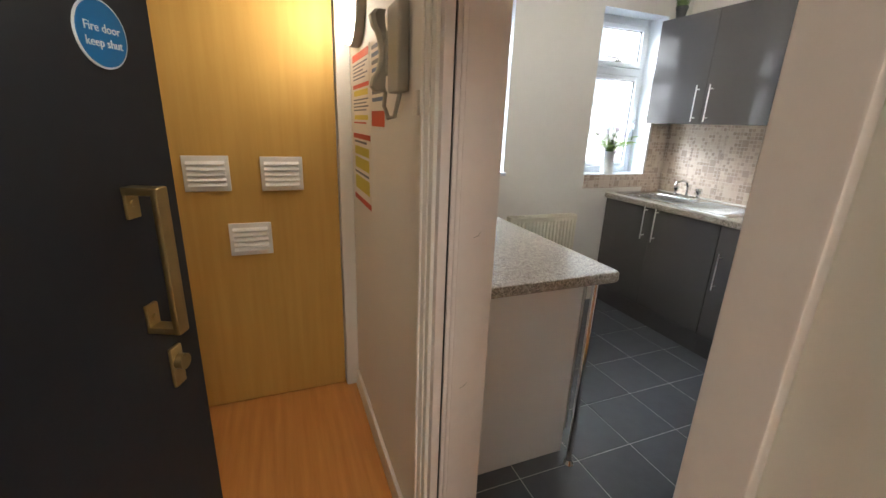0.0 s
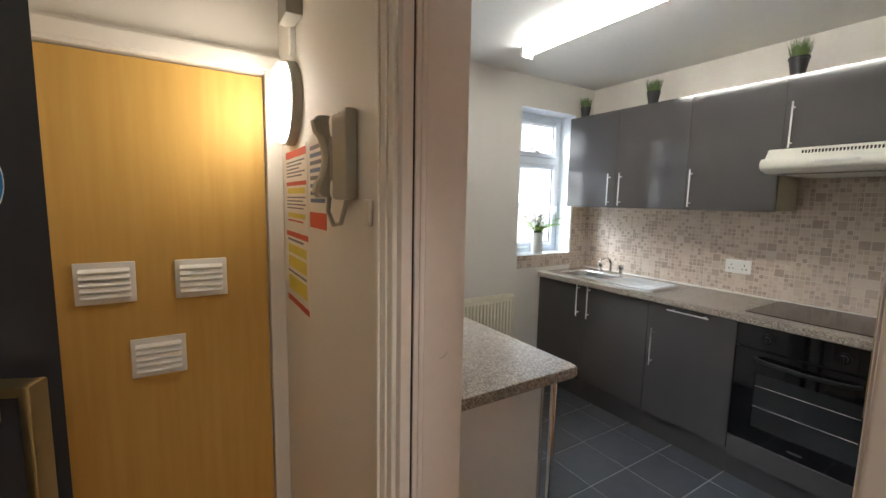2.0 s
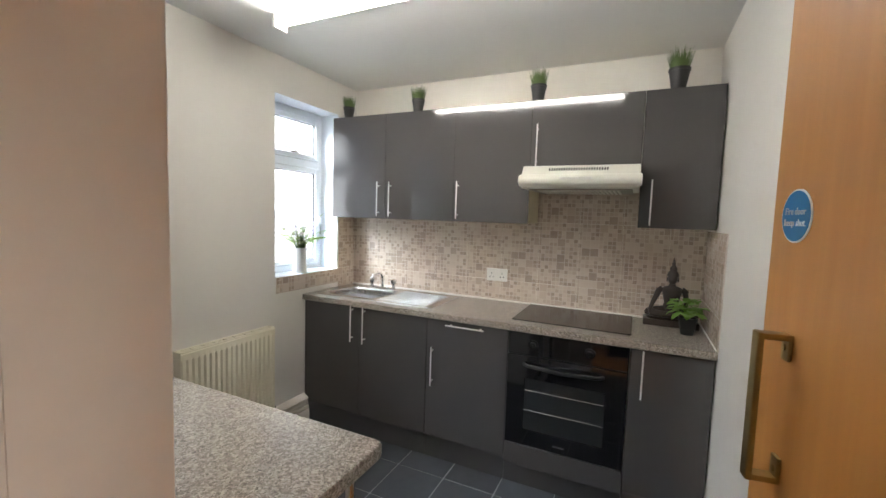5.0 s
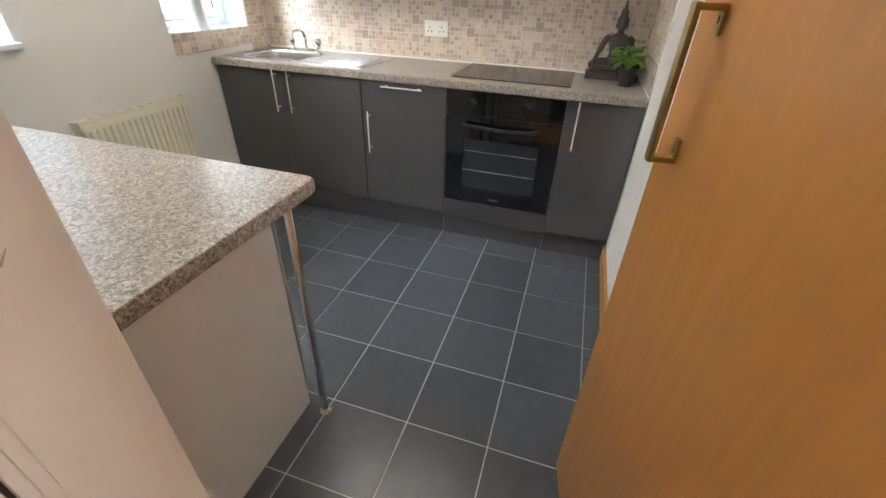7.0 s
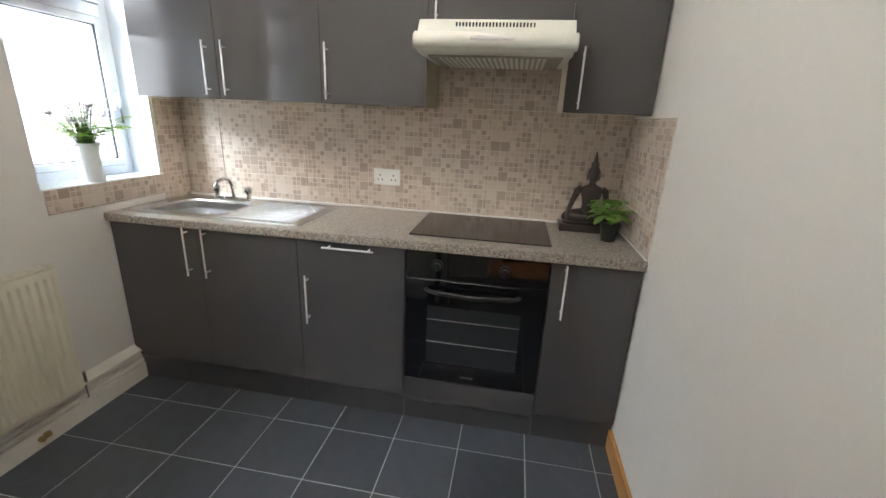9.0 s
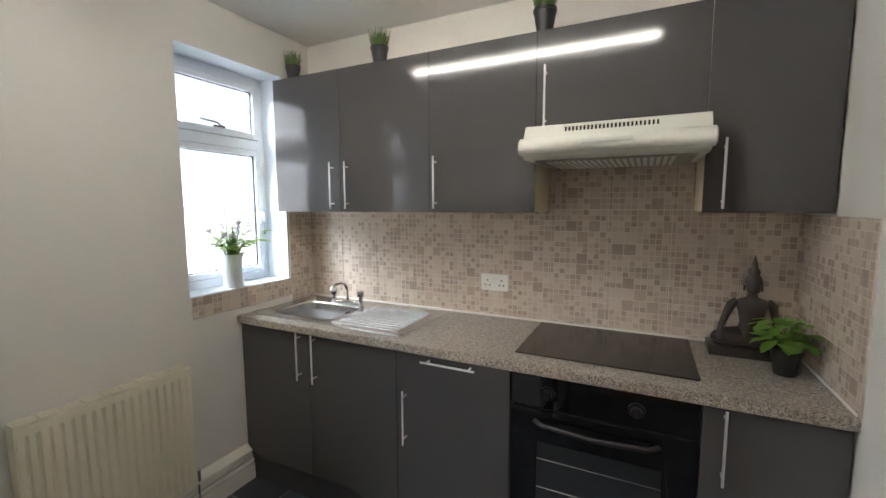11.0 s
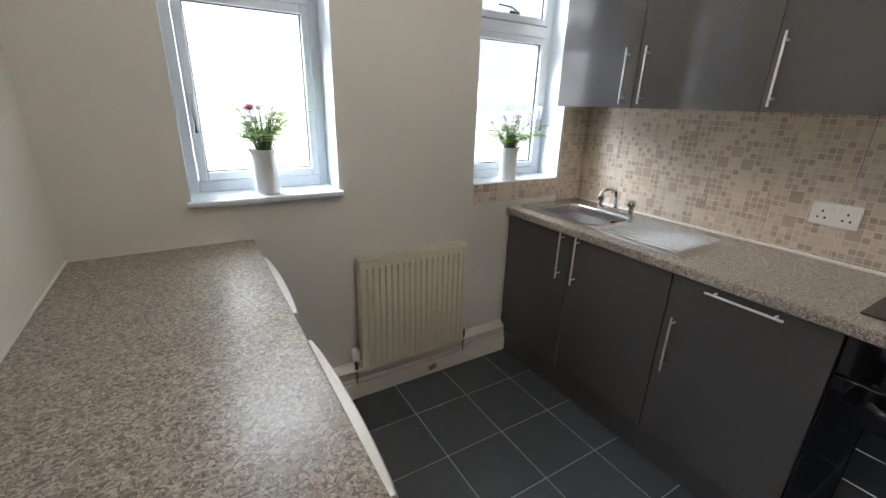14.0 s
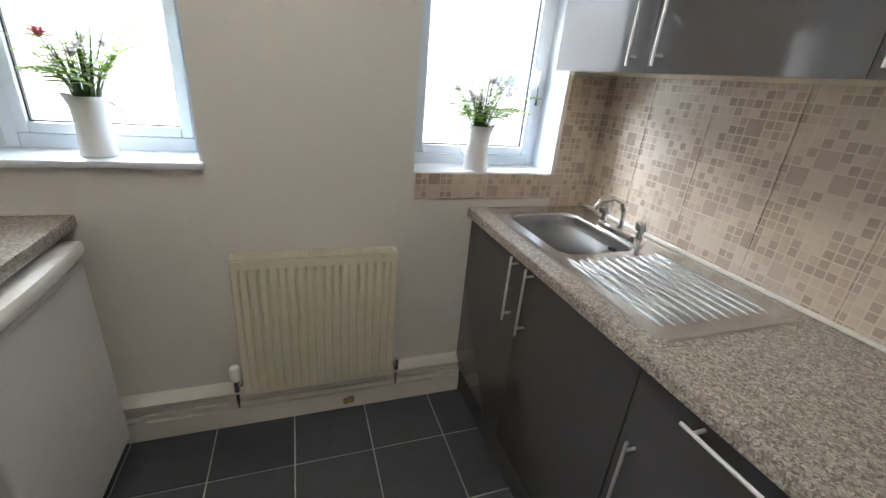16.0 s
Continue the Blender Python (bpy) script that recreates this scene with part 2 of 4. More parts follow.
# house wall and panes emit light, replacing daylight on them and feeding the windows
OUTGLOW = emitter("glowing_render", (0.95, 0.97, 1.0), 0.6)
OUTBLUEGLOW = emitter("glowing_pane", (0.50, 0.62, 0.68), 0.22)
GLASS = bpy.data.materials.new("window_glass")
GLASS.use_nodes = True
GLASS.node_tree.nodes["Principled BSDF"].inputs["Transmission Weight"].default_value = 1.0
GLASS.node_tree.nodes["Principled BSDF"].inputs["Roughness"].default_value = 0.0
GLASS.node_tree.nodes["Principled BSDF"].inputs["IOR"].default_value = 1.05

# ---------------------------------------------------------------- building helpers
ORIGIN = {}


def thing(name, at, label, category, group="", kind=""):
    """An empty at the thing's base, which parents its parts."""
    ob = new(name)
    ob.empty_display_size = 0.05
    ob.location = at
    ORIGIN[ob] = Vector(at)
    return tagged(ob, label, category, group, kind)


def part(name, bm, mat, parent=None, label="", smooth=True, angle=35):
    """One mesh object out of a bmesh in world places, under a thing or a part."""
    o = ORIGIN.get(parent, Vector((0, 0, 0)))
    bmesh.ops.recalc_face_normals(bm, faces=bm.faces)
    bmesh.ops.translate(bm, verts=bm.verts, vec=-o)
    me = bpy.data.meshes.new(name)
    if smooth:
        lim = radians(angle)
        for f in bm.faces:
            f.smooth = True
        for e in bm.edges:
            e.smooth = len(e.link_faces) == 2 and e.calc_face_angle(0) < lim
    bm.to_mesh(me)
    bm.free()
    me.materials.append(mat)
    ob = new(name, me)
    if smooth and len(me.polygons) < 400:
        # bevelled slabs keep their faces flat
        wn_mod = ob.modifiers.new("flat_faces", "WEIGHTED_NORMAL")
        wn_mod.keep_sharp = True
    if parent is not None:
        ob.parent = parent
    ORIGIN[ob] = o.copy()
    if label:
        ob["label"] = label
    return ob


def structure(name, bm, mat, label="", category=""):
    return tagged(part(name, bm, mat), label, category, "", "structure")


def box(bm, x0, x1, y0, y1, z0, z1, bev=0.0, seg=2):
    m = Matrix.LocRotScale(((x0 + x1) / 2, (y0 + y1) / 2, (z0 + z1) / 2), None, (x1 - x0, y1 - y0, z1 - z0))
    r = bmesh.ops.create_cube(bm, size=1, matrix=m)
    if bev:
        es = list({e for v in r["verts"] for e in v.link_edges})
        bmesh.ops.bevel(bm, geom=es, offset=bev, segments=seg, affect="EDGES", profile=0.5)
    return bm


def B(*a, **k):
    return box(bmesh.new(), *a, **k)


def loft(bm, loops, cap0=False, cap1=False, closed=True):
    rings = [[bm.verts.new(p) for p in lp] for lp in loops]
    n = len(rings[0])
    for a, b in zip(rings, rings[1:]):
        for i in range(n if closed else n - 1):
            bm.faces.new((a[i], a[(i + 1) % n], b[(i + 1) % n], b[i]))
    if cap0:
        bm.faces.new(rings[0])
    if cap1:
        bm.faces.new(rings[-1])
    return bm


def lathe(bm, prof, at, seg=20, cap=True):
    """prof: (radius, height) from the base up."""
    x, y, z = at
    loops = [[(x + r * math.cos(2 * math.pi * i / seg), y + r * math.sin(2 * math.pi * i / seg), z + h) for i in range(seg)] for r, h in prof]
    return loft(bm, loops, cap, cap)


def tube(bm, pts, r, seg=10, cap=True):
    """A round bar through points; r may be a list."""
    pts = [Vector(p) for p in pts]
    rs = r if isinstance(r, (list, tuple)) else [r] * len(pts)
    loops = []
    for i, p in enumerate(pts):
        d = (pts[min(i + 1, len(pts) - 1)] - pts[max(i - 1, 0)]).normalized()
        a = d.cross(Vector((0, 0, 1)))
        if a.length < 1e-3:
            a = d.cross(Vector((0, 1, 0)))
        a.normalize()
        b = d.cross(a)
        loops.append([p + rs[i] * (math.cos(2 * math.pi * k / seg) * a + math.sin(2 * math.pi * k / seg) * b) for k in range(seg)])
    return loft(bm, loops, cap, cap)


def rrect(cx, cy, hx, hy, r, z, n=5):
    """A rounded rectangle, as a loop of points."""
    out = []
    for sx, sy, a0 in ((1, 1, 0), (-1, 1, 90), (-1, -1, 180), (1, -1, 270)):
        for i in range(n + 1):
            a = radians(a0 + 90 * i / n)
            out.append((cx + sx * (hx - r) + r * math.cos(a), cy + sy * (hy - r) + r * math.sin(a), z))
    return out


def blob(bm, at, s, seg=14, rings=9):
    m = Matrix.LocRotScale(at, None, s)
    bmesh.ops.create_uvsphere(bm, u_segments=seg, v_segments=rings, radius=1, matrix=m)
    return bm


def leaf(bm, base, way, up, length, width):
    """A folded, pointed leaf of eight faces with a little thickness in its fold."""
    way, base = Vector(way).normalized(), Vector(base)
    side = way.cross(Vector(up))
    side = side.normalized() if side.length > 1e-4 else Vector((1, 0, 0))
    nor = side.cross(way)
    rows = []
    for k, (f, w) in enumerate(((0, 0.08), (0.3, 0.85), (0.6, 1.0), (0.85, 0.55), (1.0, 0.03))):
        c = base + way * length * f - nor * length * 0.22 * f * f
        rows.append([c - side * width * w * 0.5 + nor * width * 0.12 * w, c, c + side * width * w * 0.5 + nor * width * 0.12 * w])
    return loft(bm, rows, closed=False)


def blade(bm, base, way, length, width, bend):
    base, way = Vector(base), Vector(way).normalized()
    side = Vector((-way.y, way.x, 0.01)).normalized() if abs(way.x) + abs(way.y) > 0.02 else Vector((1, 0, 0))
    rows = []
    for f in (0, 0.35, 0.7, 1.0):
        c = base + way * length * f + Vector((way.x, way.y, -0.4)) * bend * f * f
        w = width * (1 - f * 0.9)
        rows.append([c - side * w / 2, c + side * w / 2])
    return loft(bm, rows, closed=False)


def text_part(name, words, at, rot, size, mat, parent):
    """Raised flat lettering as a mesh."""
    c = bpy.data.curves.new(name, "FONT")
    c.body, c.size, c.align_x, c.align_y, c.extrude, c.resolution_u = words, size, "CENTER", "CENTER", 0.0004, 2
    tmp = bpy.data.objects.new(name, c)
    me = bpy.data.meshes.new_from_object(tmp)
    me.transform(rot.to_matrix().to_4x4() if isinstance(rot, Euler) else rot)
    me.transform(Matrix.Translation(Vector(at) - ORIGIN[parent]))
    bpy.data.objects.remove(tmp)
    me.materials.clear()
    me.materials.append(mat)
    ob = new(name, me)
    ob.parent = parent
    ORIGIN[ob] = ORIGIN[parent].copy()
    return ob


# ---------------------------------------------------------------- the plan, in metres
CX = 2.868      # tiled face of the long wall
WY = 2.586      # window wall
RY = 0.165      # wall beside the units
LX = 0.425      # wall behind the breakfast worktop
CZ = 2.42       # ceiling
HX0, HX1 = 0.215, 0.355   # partition between lobby and kitchen
JL, JR = 0.852, 0.208     # sides of the kitchen doorway
TOP = 0.90

# ---------------------------------------------------------------- structure
structure("floor", B(-1.2, 3.1, -1.8, 3.0, -0.12, -0.0022), GROUT, "pale grey cement bed under slate tiles", "floor")
structure("ceiling", B(-1.2, 3.1, -1.8, 3.0, CZ, CZ + 0.1), CEIL, "white painted flat ceiling", "ceiling")
structure("wall_east", B(CX + 0.008, CX + 0.2, RY - 0.2, WY + 0.3, -0.012, CZ), KPAINT, "off-white painted plaster wall", "wall")

W1 = (0.809, 1.364, 1.064, 2.19)
W2 = (2.062, 2.661, 1.038, 2.19)
bm = bmesh.new()
for x0, x1, z0, z1 in ((-1.2, W1[0], -0.012, CZ), (W1[0], W1[1], -0.012, W1[2]), (W1[0], W1[1], W1[3], CZ), (W1[1], W2[0], -0.012, CZ),
                       (W2[0], W2[1], -0.012, W2[2]), (W2[0], W2[1], W2[3], CZ), (W2[1], CX + 0.008, -0.012, CZ)):
    box(bm, x0, x1, WY, WY + 0.28, z0, z1)
bmesh.ops.remove_doubles(bm, verts=bm.verts, dist=0.0005)
structure("wall_north", bm, KPAINT, "off-white painted plaster wall with two window openings", "wall")
structure("wall_south", B(HX1, CX + 0.008, RY - 0.15, RY, -0.012, CZ), KPAINT, "white painted plaster wall beside the kitchen units", "wall")

# partition between lobby and kitchen, with the kitchen doorway
bm = B(HX0, HX1, JL + 0.03, 1.05, -0.012, CZ)
box(bm, HX0, LX, 1.05, WY, -0.012, CZ)
box(bm, HX0, HX1, JR - 0.03, JL + 0.03, 2.06, CZ)
box(bm, HX0, HX1, -0.02, JR - 0.03, -0.012, CZ)
structure("wall_partition", bm, PAINT, "cream painted partition between lobby and kitchen", "wall")

# lobby
structure("wall_lobby_west", B(-0.90, -0.75, -0.02, 2.1, -0.012, CZ), PAINT, "cream painted lobby wall", "wall")
bm = B(-0.75, -0.705, 2.02, 2.10, -0.012, CZ)
box(bm, -0.705, HX0, 2.02, 2.10, 2.03, CZ)
structure("wall_lobby_end", bm, PAINT, "cream painted wall over the store cupboard", "wall")
structure("lobby_bulkhead", B(-0.75, -0.42, 0.6, 1.75, 2.12, CZ - 0.002, bev=0.004), PAINT, "white painted boxed-in bulkhead under the ceiling", "bulkhead")
bm = B(-0.75, -0.60, -0.14, -0.02, -0.012, CZ)
box(bm, -0.60, 0.21, -0.14, -0.02, 2.06, CZ)
box(bm, 0.21, 0.9, -0.14, -0.02, -0.012, CZ)
structure("wall_entry", bm, PAINT, "cream painted wall round the fire door", "wall")
bm = B(-0.90, -0.75, -1.6, -0.02, -0.012, CZ)
box(bm, 0.9, 1.05, -1.6, -0.02, -0.012, CZ)
box(bm, -0.90, 1.05, -1.75, -1.6, -0.012, CZ)
structure("wall_corridor", bm, PAINT, "cream painted corridor wall", "wall")
structure("floor_lobby", B(-0.75, HX0 + 0.05, -1.6, 2.1, -0.0018, 0.001), LAMINATE, "orange beech laminate lobby floor", "floor")

structure("floor_corridor", B(HX0 + 0.052, 0.9, -1.6, -0.14, -0.0018, 0.001), LAMINATE, "orange beech laminate corridor floor", "floor")

# kitchen door lining, stop and architraves
lin = thing("door_lining", (HX0, JL, 0), "painted wooden lining of the kitchen doorway", "door frame", kind="structure")
part("jamb", B(HX0 + 0.024, HX1 + 0.006, JL, JL + 0.03, 0, 2.06, bev=0.003), FRAME, lin)
part("jamb_extension", B(HX0 - 0.004, HX0 + 0.020, JL + 0.002, JL + 0.03, 0, 2.06, bev=0.003), FRAME, lin)
part("jamb", B(HX0 - 0.004, HX1 + 0.006, JR - 0.03, JR, 0, 2.06, bev=0.003), FRAME, lin)
part("head", B(HX0 - 0.004, HX1 + 0.006, JR, JL, 2.03, 2.06, bev=0.003), FRAME, lin)
# black strip put into the open joint as the dark of the gap
part("draught_seal", B(HX0 + 0.0202, HX0 + 0.0238, JL + 0.004, JL + 0.03, 0, 2.03), BLACKPL, lin, "black strip standing for the dark gap in the frame")
part("stop", B(HX0 + 0.034, HX0 + 0.046, JL - 0.004, JL - 0.0005, 0, 2.03, bev=0.003), FRAME, lin)
part("stop", B(HX0 + 0.062, HX0 + 0.10, JR + 0.0005, JR + 0.013, 0, 2.03, bev=0.003), FRAME, lin)


def architrave(bm, y0, y1, x):
    """Moulded upright: three steps, on the lobby side."""
    w = y1 - y0
    box(bm, x - 0.014, x, y0, y1, 0, 2.1, bev=0.003)
    box(bm, x - 0.020, x - 0.0135, y0 + 0.25 * w, y0 + 0.75 * w, 0, 2.1, bev=0.004)
    box(bm, x - 0.026, x - 0.0195, y0 + 0.55 * w, y0 + 0.72 * w, 0, 2.1, bev=0.003)


bm = bmesh.new()
architrave(bm, JL + 0.022, JL + 0.104, HX0)
part("architrave", bm, TRIM, lin)
part("inner_casing", B(HX0 - 0.016, HX0 - 0.0005, JR - 0.058, JR - 0.004, 0, 2.1, bev=0.003), FRAME, lin)
part("top_casing", B(HX0 - 0.016, HX0 - 0.0005, JR - 0.058, JL + 0.112, 2.1005, 2.13, bev=0.003), FRAME, lin)
fr = thing("fire_door_frame", (0.2, -0.08, 0), "cream painted frame of the fire door", "door frame", kind="structure")
part("jamb", B(0.165, 0.21, -0.15, 0.01, 0, 2.06, bev=0.003), TRIM, fr)
part("jamb", B(-0.6, -0.565, -0.15, 0.01, 0, 2.06, bev=0.003), TRIM, fr)
part("head", B(-0.565, 0.165, -0.15, 0.01, 2.02, 2.06, bev=0.003), TRIM, fr)

for x, z in ((0.30, 1.13), (0.285, 0.72)):
    bm = bmesh.new()
    tube(bm, [(x, JL - 0.0002, z), (x + 0.012, JL - 0.0003, z + 0.004), (x + 0.02, JL - 0.0002, z + 0.014)], [0.0006, 0.0011, 0.0005], 6)
    part("scuff", bm, PHONE, lin, "small dark scuff mark")

# skirtings
sk = thing("baseboard_north", (1.5, WY, 0), "cream painted stepped skirting board", "skirting", kind="structure")
bm = B(LX + 0.55, 2.33, WY - 0.012, WY, 0.0, 0.178)
for z0, z1, d in ((0.0, 0.086, 0.045), (0.091, 0.113, 0.040), (0.118, 0.132, 0.034), (0.137, 0.155, 0.038)):
    box(bm, LX + 0.55, 2.33, WY - d, WY - 0.0115, z0, z1, bev=0.003)
# weathered sloping top
loft(bm, [[(x, WY - 0.046, 0.159), (x, WY - 0.046, 0.165), (x, WY - 0.012, 0.188), (x, WY - 0.0003, 0.190), (x, WY - 0.0003, 0.159)] for x in (LX + 0.55, 2.33)], True, True)
part("board", bm, TRIM, sk)
structure("baseboard_south", B(HX1 + 0.05, 2.335, RY, RY + 0.016, 0.0, 0.10, bev=0.004), SKIRTWOOD, "orange wooden skirting board", "skirting")
structure("baseboard_lobby", B(HX0 - 0.016, HX0, JL + 0.114, 1.972, 0.0, 0.095, bev=0.005), TRIM, "cream painted lobby skirting board", "skirting")


# ---------------------------------------------------------------- windows
def window(name, w, board):
    x0, x1, z0, z1 = w
    ob = thing(name, ((x0 + x1) / 2, WY + 0.15, z0), "white upvc window with a small top light", "window", kind="structure")
    F, FB = 0.038, 0.047
    y0, y1 = WY + 0.160, WY + 0.220
    bm = B(x0, x0 + F, y0, y1, z0, z1, bev=0.004)
    box(bm, x1 - F, x1, y0, y1, z0, z1, bev=0.004)
    box(bm, x0 + F, x1 - F, y0, y1, z0, z0 + FB, bev=0.004)
    box(bm, x0 + F, x1 - F, y0, y1, z1 - 0.05, z1, bev=0.004)
    box(bm, x0 + F, x1 - F, y0, y1, 1.785, 1.84, bev=0.004)
    part("window_frame", bm, UPVC, ob)
    for a, b in ((z0 + FB, 1.785), (1.84, z1 - 0.05)):
        s = 0.036
        X0, X1 = x0 + F, x1 - F
        bm = B(X0 + 0.002, X0 + s, y0 - 0.012, y1 - 0.012, a + 0.002, b - 0.002, bev=0.006)
        box(bm, X1 - s, X1 - 0.002, y0 - 0.012, y1 - 0.012, a + 0.002, b - 0.002, bev=0.006)
        box(bm, X0 + s, X1 - s, y0 - 0.012, y1 - 0.012, a + 0.002, a + s, bev=0.006)
        box(bm, X0 + s, X1 - s, y0 - 0.012, y1 - 0.012, b - s, b - 0.002, bev=0.006)
        sash = part("sash", bm, UPVC, ob)
        part("gasket", frame_ring(X0 + s, X1 - s, a + s, b - s, y0 + 0.004, 0.004), BLACKPL, sash)
        g = part("pane", B(X0 + s - 0.004, X1 - s + 0.004, y0 + 0.012, y0 + 0.016, a + s - 0.004, b - s + 0.004), GLASS, sash)
        g.visible_shadow = False
    # espagnolette handle on the casement, stay on the top light
    hx = x1 - 0.058 if board == 2 else x0 + 0.058
    bm = B(hx - 0.011, hx + 0.011, y0 - 0.022, y0 - 0.012, 1.36, 1.44, bev=0.004)
    tube(bm, [(hx, y0 - 0.02, 1.42), (hx, y0 - 0.042, 1.425), (hx, y0 - 0.046, 1.40), (hx, y0 - 0.044, 1.30)], [0.009, 0.009, 0.009, 0.006])
    part("handle", bm, UPVC, ob)
    c = (x0 + x1) / 2
    bm = B(c - 0.035, c + 0.035, y0 - 0.03, y0 - 0.012, 1.872, 1.886, bev=0.004)
    tube(bm, [(c + 0.02, y0 - 0.022, 1.885), (c - 0.02, y0 - 0.03, 1.898), (c - 0.1, y0 - 0.018, 1.905)], 0.005)
    part("stay", bm, STEEL, ob)
    # board
    over = 0.028 if board == 1 else -0.002
    e = 0.012 if board == 1 else -0.001
    bm = bmesh.new()
    if board == 1:
        box(bm, x0 - e, x1 + e, WY - over, WY - 0.0005, z0 - 0.020, z0 + 0.004, bev=0.008)
        box(bm, x0 + 0.001, x1 - 0.001, WY - 0.004, y0, z0, z0 + 0.004)
    else:
        box(bm, x0 + 0.001, x1 - 0.001, WY + 0.001, y0, z0, z0 + 0.004)
    part("window_sill", bm, UPVC, ob)
    # painted reveal linings
    bm = B(x0, x0 + 0.003, WY + 0.001, y0, z0 + 0.004, z1)
    box(bm, x1 - 0.003, x1, WY + 0.001, y0, z0 + 0.004, z1)
    box(bm, x0 + 0.003, x1 - 0.003, WY + 0.001, y0, z1 - 0.003, z1)
    part("reveal", bm, UPVC, ob)


def frame_ring(x0, x1, z0, z1, y, t):
    bm = B(x0 - 0.001, x0 + t, y, y + 0.012, z0, z1)
    box(bm, x1 - t, x1 + 0.001, y, y + 0.012, z0, z1)
    box(bm, x0 + t, x1 - t, y, y + 0.012, z0 - 0.001, z0 + t)
    box(bm, x0 + t, x1 - t, y, y + 0.012, z1 - t, z1 + 0.001)
    return bm


window("window_1", W1, 1)
window("window_2", W2, 2)

# neighbouring house outside; its surfaces glow by themselves in place of daylight
nb = thing("neighbouring_house", (1.5, 6.2, -3), "white rendered neighbouring house that glows in place of daylight", "house", kind="structure")
part("wall", B(-6, 9, 6.2, 6.5, -3, 7), OUTGLOW, nb)
part("window", B(4.35, 5.3, 6.15, 6.199, 1.75, 3.2, bev=0.01), OUTBLUEGLOW, nb)
part("ledge", B(3.95, 5.6, 6.05, 6.199, 1.35, 1.47, bev=0.01), OUTBLUEGLOW, nb)
tagged(part("ground", B(-6, 9, 2.9, 12, -3.1, -3.0), GROUT), "grey yard paving far below", "ground", "", "structure")


# ---------------------------------------------------------------- kitchen units along the long wall
def bar_handle(parent, x, y, z, length, upright=True):
    """A straight steel bar on two posts, standing off a front that faces -x."""
    bm = bmesh.new()
    h = length / 2
    if upright:
        tube(bm, [(x - 0.030, y, z - h), (x - 0.030, y, z + h)], 0.0042)
        for s in (-1, 1):
            tube(bm, [(x - 0.030, y, z + s * h * 0.78), (x + 0.001, y, z + s * h * 0.78)], 0.004, 8)
    else:
        tube(bm, [(x - 0.030, y - h, z), (x - 0.030, y + h, z)], 0.0042)
        for s in (-1, 1):
            tube(bm, [(x - 0.030, y + s * h * 0.78, z), (x + 0.001, y + s * h * 0.78, z)], 0.004, 8)
    return part("handle", bm, HANDLE, parent, "brushed steel bar handle")


BX = 2.318   # face of the base doors


def base_unit(y0, y1, fronts, label):
    """fronts: (y0, y1, z0, z1, handle y, handle z, upright)."""
    u = thing("base_cabinet", ((BX + CX) / 2, (y0 + y1) / 2, 0.0), label, "cabinet", "base cabinets")
    part("body", B(BX + 0.02, CX - 0.002, y0 + 0.001, y1 - 0.001, 0.15, 0.858), PLINTH, u)
    for a, b, z0, z1, hy, hz, up in fronts:
        d = part("door" if up else "drawer_front", B(BX, BX + 0.018, a + 0.0008, b - 0.0008, z0, z1, bev=0.0012), GREY, u)
        bar_handle(d, BX, hy, hz, 0.235, up)
    part("plinth", B(BX + 0.018, BX + 0.034, y0 + 0.0005, y1 - 0.0005, 0.0, 0.15), PLINTH, u)
    return u


base_unit(1.625, 2.580, [(2.118, 2.576, 0.140, 0.857, 2.166, 0.750, True), (1.625, 2.118, 0.140, 0.857, 2.071, 0.750, True)],
          "dark grey gloss two-door sink base cabinet with bar handles")
single = base_unit(1.124, 1.625, [(1.126, 1.622, 0.140, 0.857, 1.577, 0.580, True)],
          "dark grey gloss base cabinet with upright and level bar handles")
bar_handle(single.children[1], BX, 1.374, 0.838, 0.232, False)
base_unit(RY + 0.004, 0.518, [(RY + 0.006, 0.518, 0.135, 0.857, 0.461, 0.743, True)], "narrow dark grey gloss base cabinet with bar handle")

# oven in its housing
ov = thing("built_in_oven", (BX, 0.83, 0.0), "black glass built-in electric oven with a wide handle", "oven")
part("housing", B(BX + 0.03, CX - 0.002, 0.520, 1.122, 0.15, 0.858), PLINTH, ov)
part("plinth", B(BX + 0.018, BX + 0.034, 0.5195, 1.1225, 0.0, 0.115), PLINTH, ov)
part("filler_panel", B(BX - 0.006, BX + 0.018, 0.521, 1.120, 0.118, 0.232, bev=0.002), GREY, ov)
part("filler_edge", B(BX - 0.004, BX + 0.018, 0.521, 1.120, 0.2325, 0.238, bev=0.001), STEEL, ov, "thin steel edge strip")
part("control_panel", B(BX - 0.002, BX + 0.03, 0.522, 1.119, 0.738, 0.856, bev=0.003), BLACKGLASS, ov)
bm = bmesh.new()


def oven_loop(x, y0, y1, z0, z1):
    return [(x, y0, z0), (x, y1, z0), (x, y1, z1), (x, y0, z1)]


loft(bm, [oven_loop(BX + 0.002, 0.522, 1.119, 0.240, 0.732), oven_loop(BX - 0.003, 0.522, 1.119, 0.240, 0.732), oven_loop(BX - 0.004, 0.523, 1.118, 0.241, 0.731),
          oven_loop(BX - 0.004, 0.616, 1.025, 0.325, 0.612), oven_loop(BX + 0.002, 0.618, 1.023, 0.327, 0.610)])
od = part("oven_door", bm, BLACKGLASS, ov)
part("inner_glass", B(BX + 0.0025, BX + 0.029, 0.59, 1.05, 0.30, 0.64), OVENIN, od)
bm = bmesh.new()
tube(bm, [(BX - 0.006, 1.03, 0.69), (BX - 0.034, 1.00, 0.690), (BX - 0.042, 0.83, 0.682), (BX - 0.034, 0.66, 0.690), (BX - 0.006, 0.63, 0.69)], 0.009)
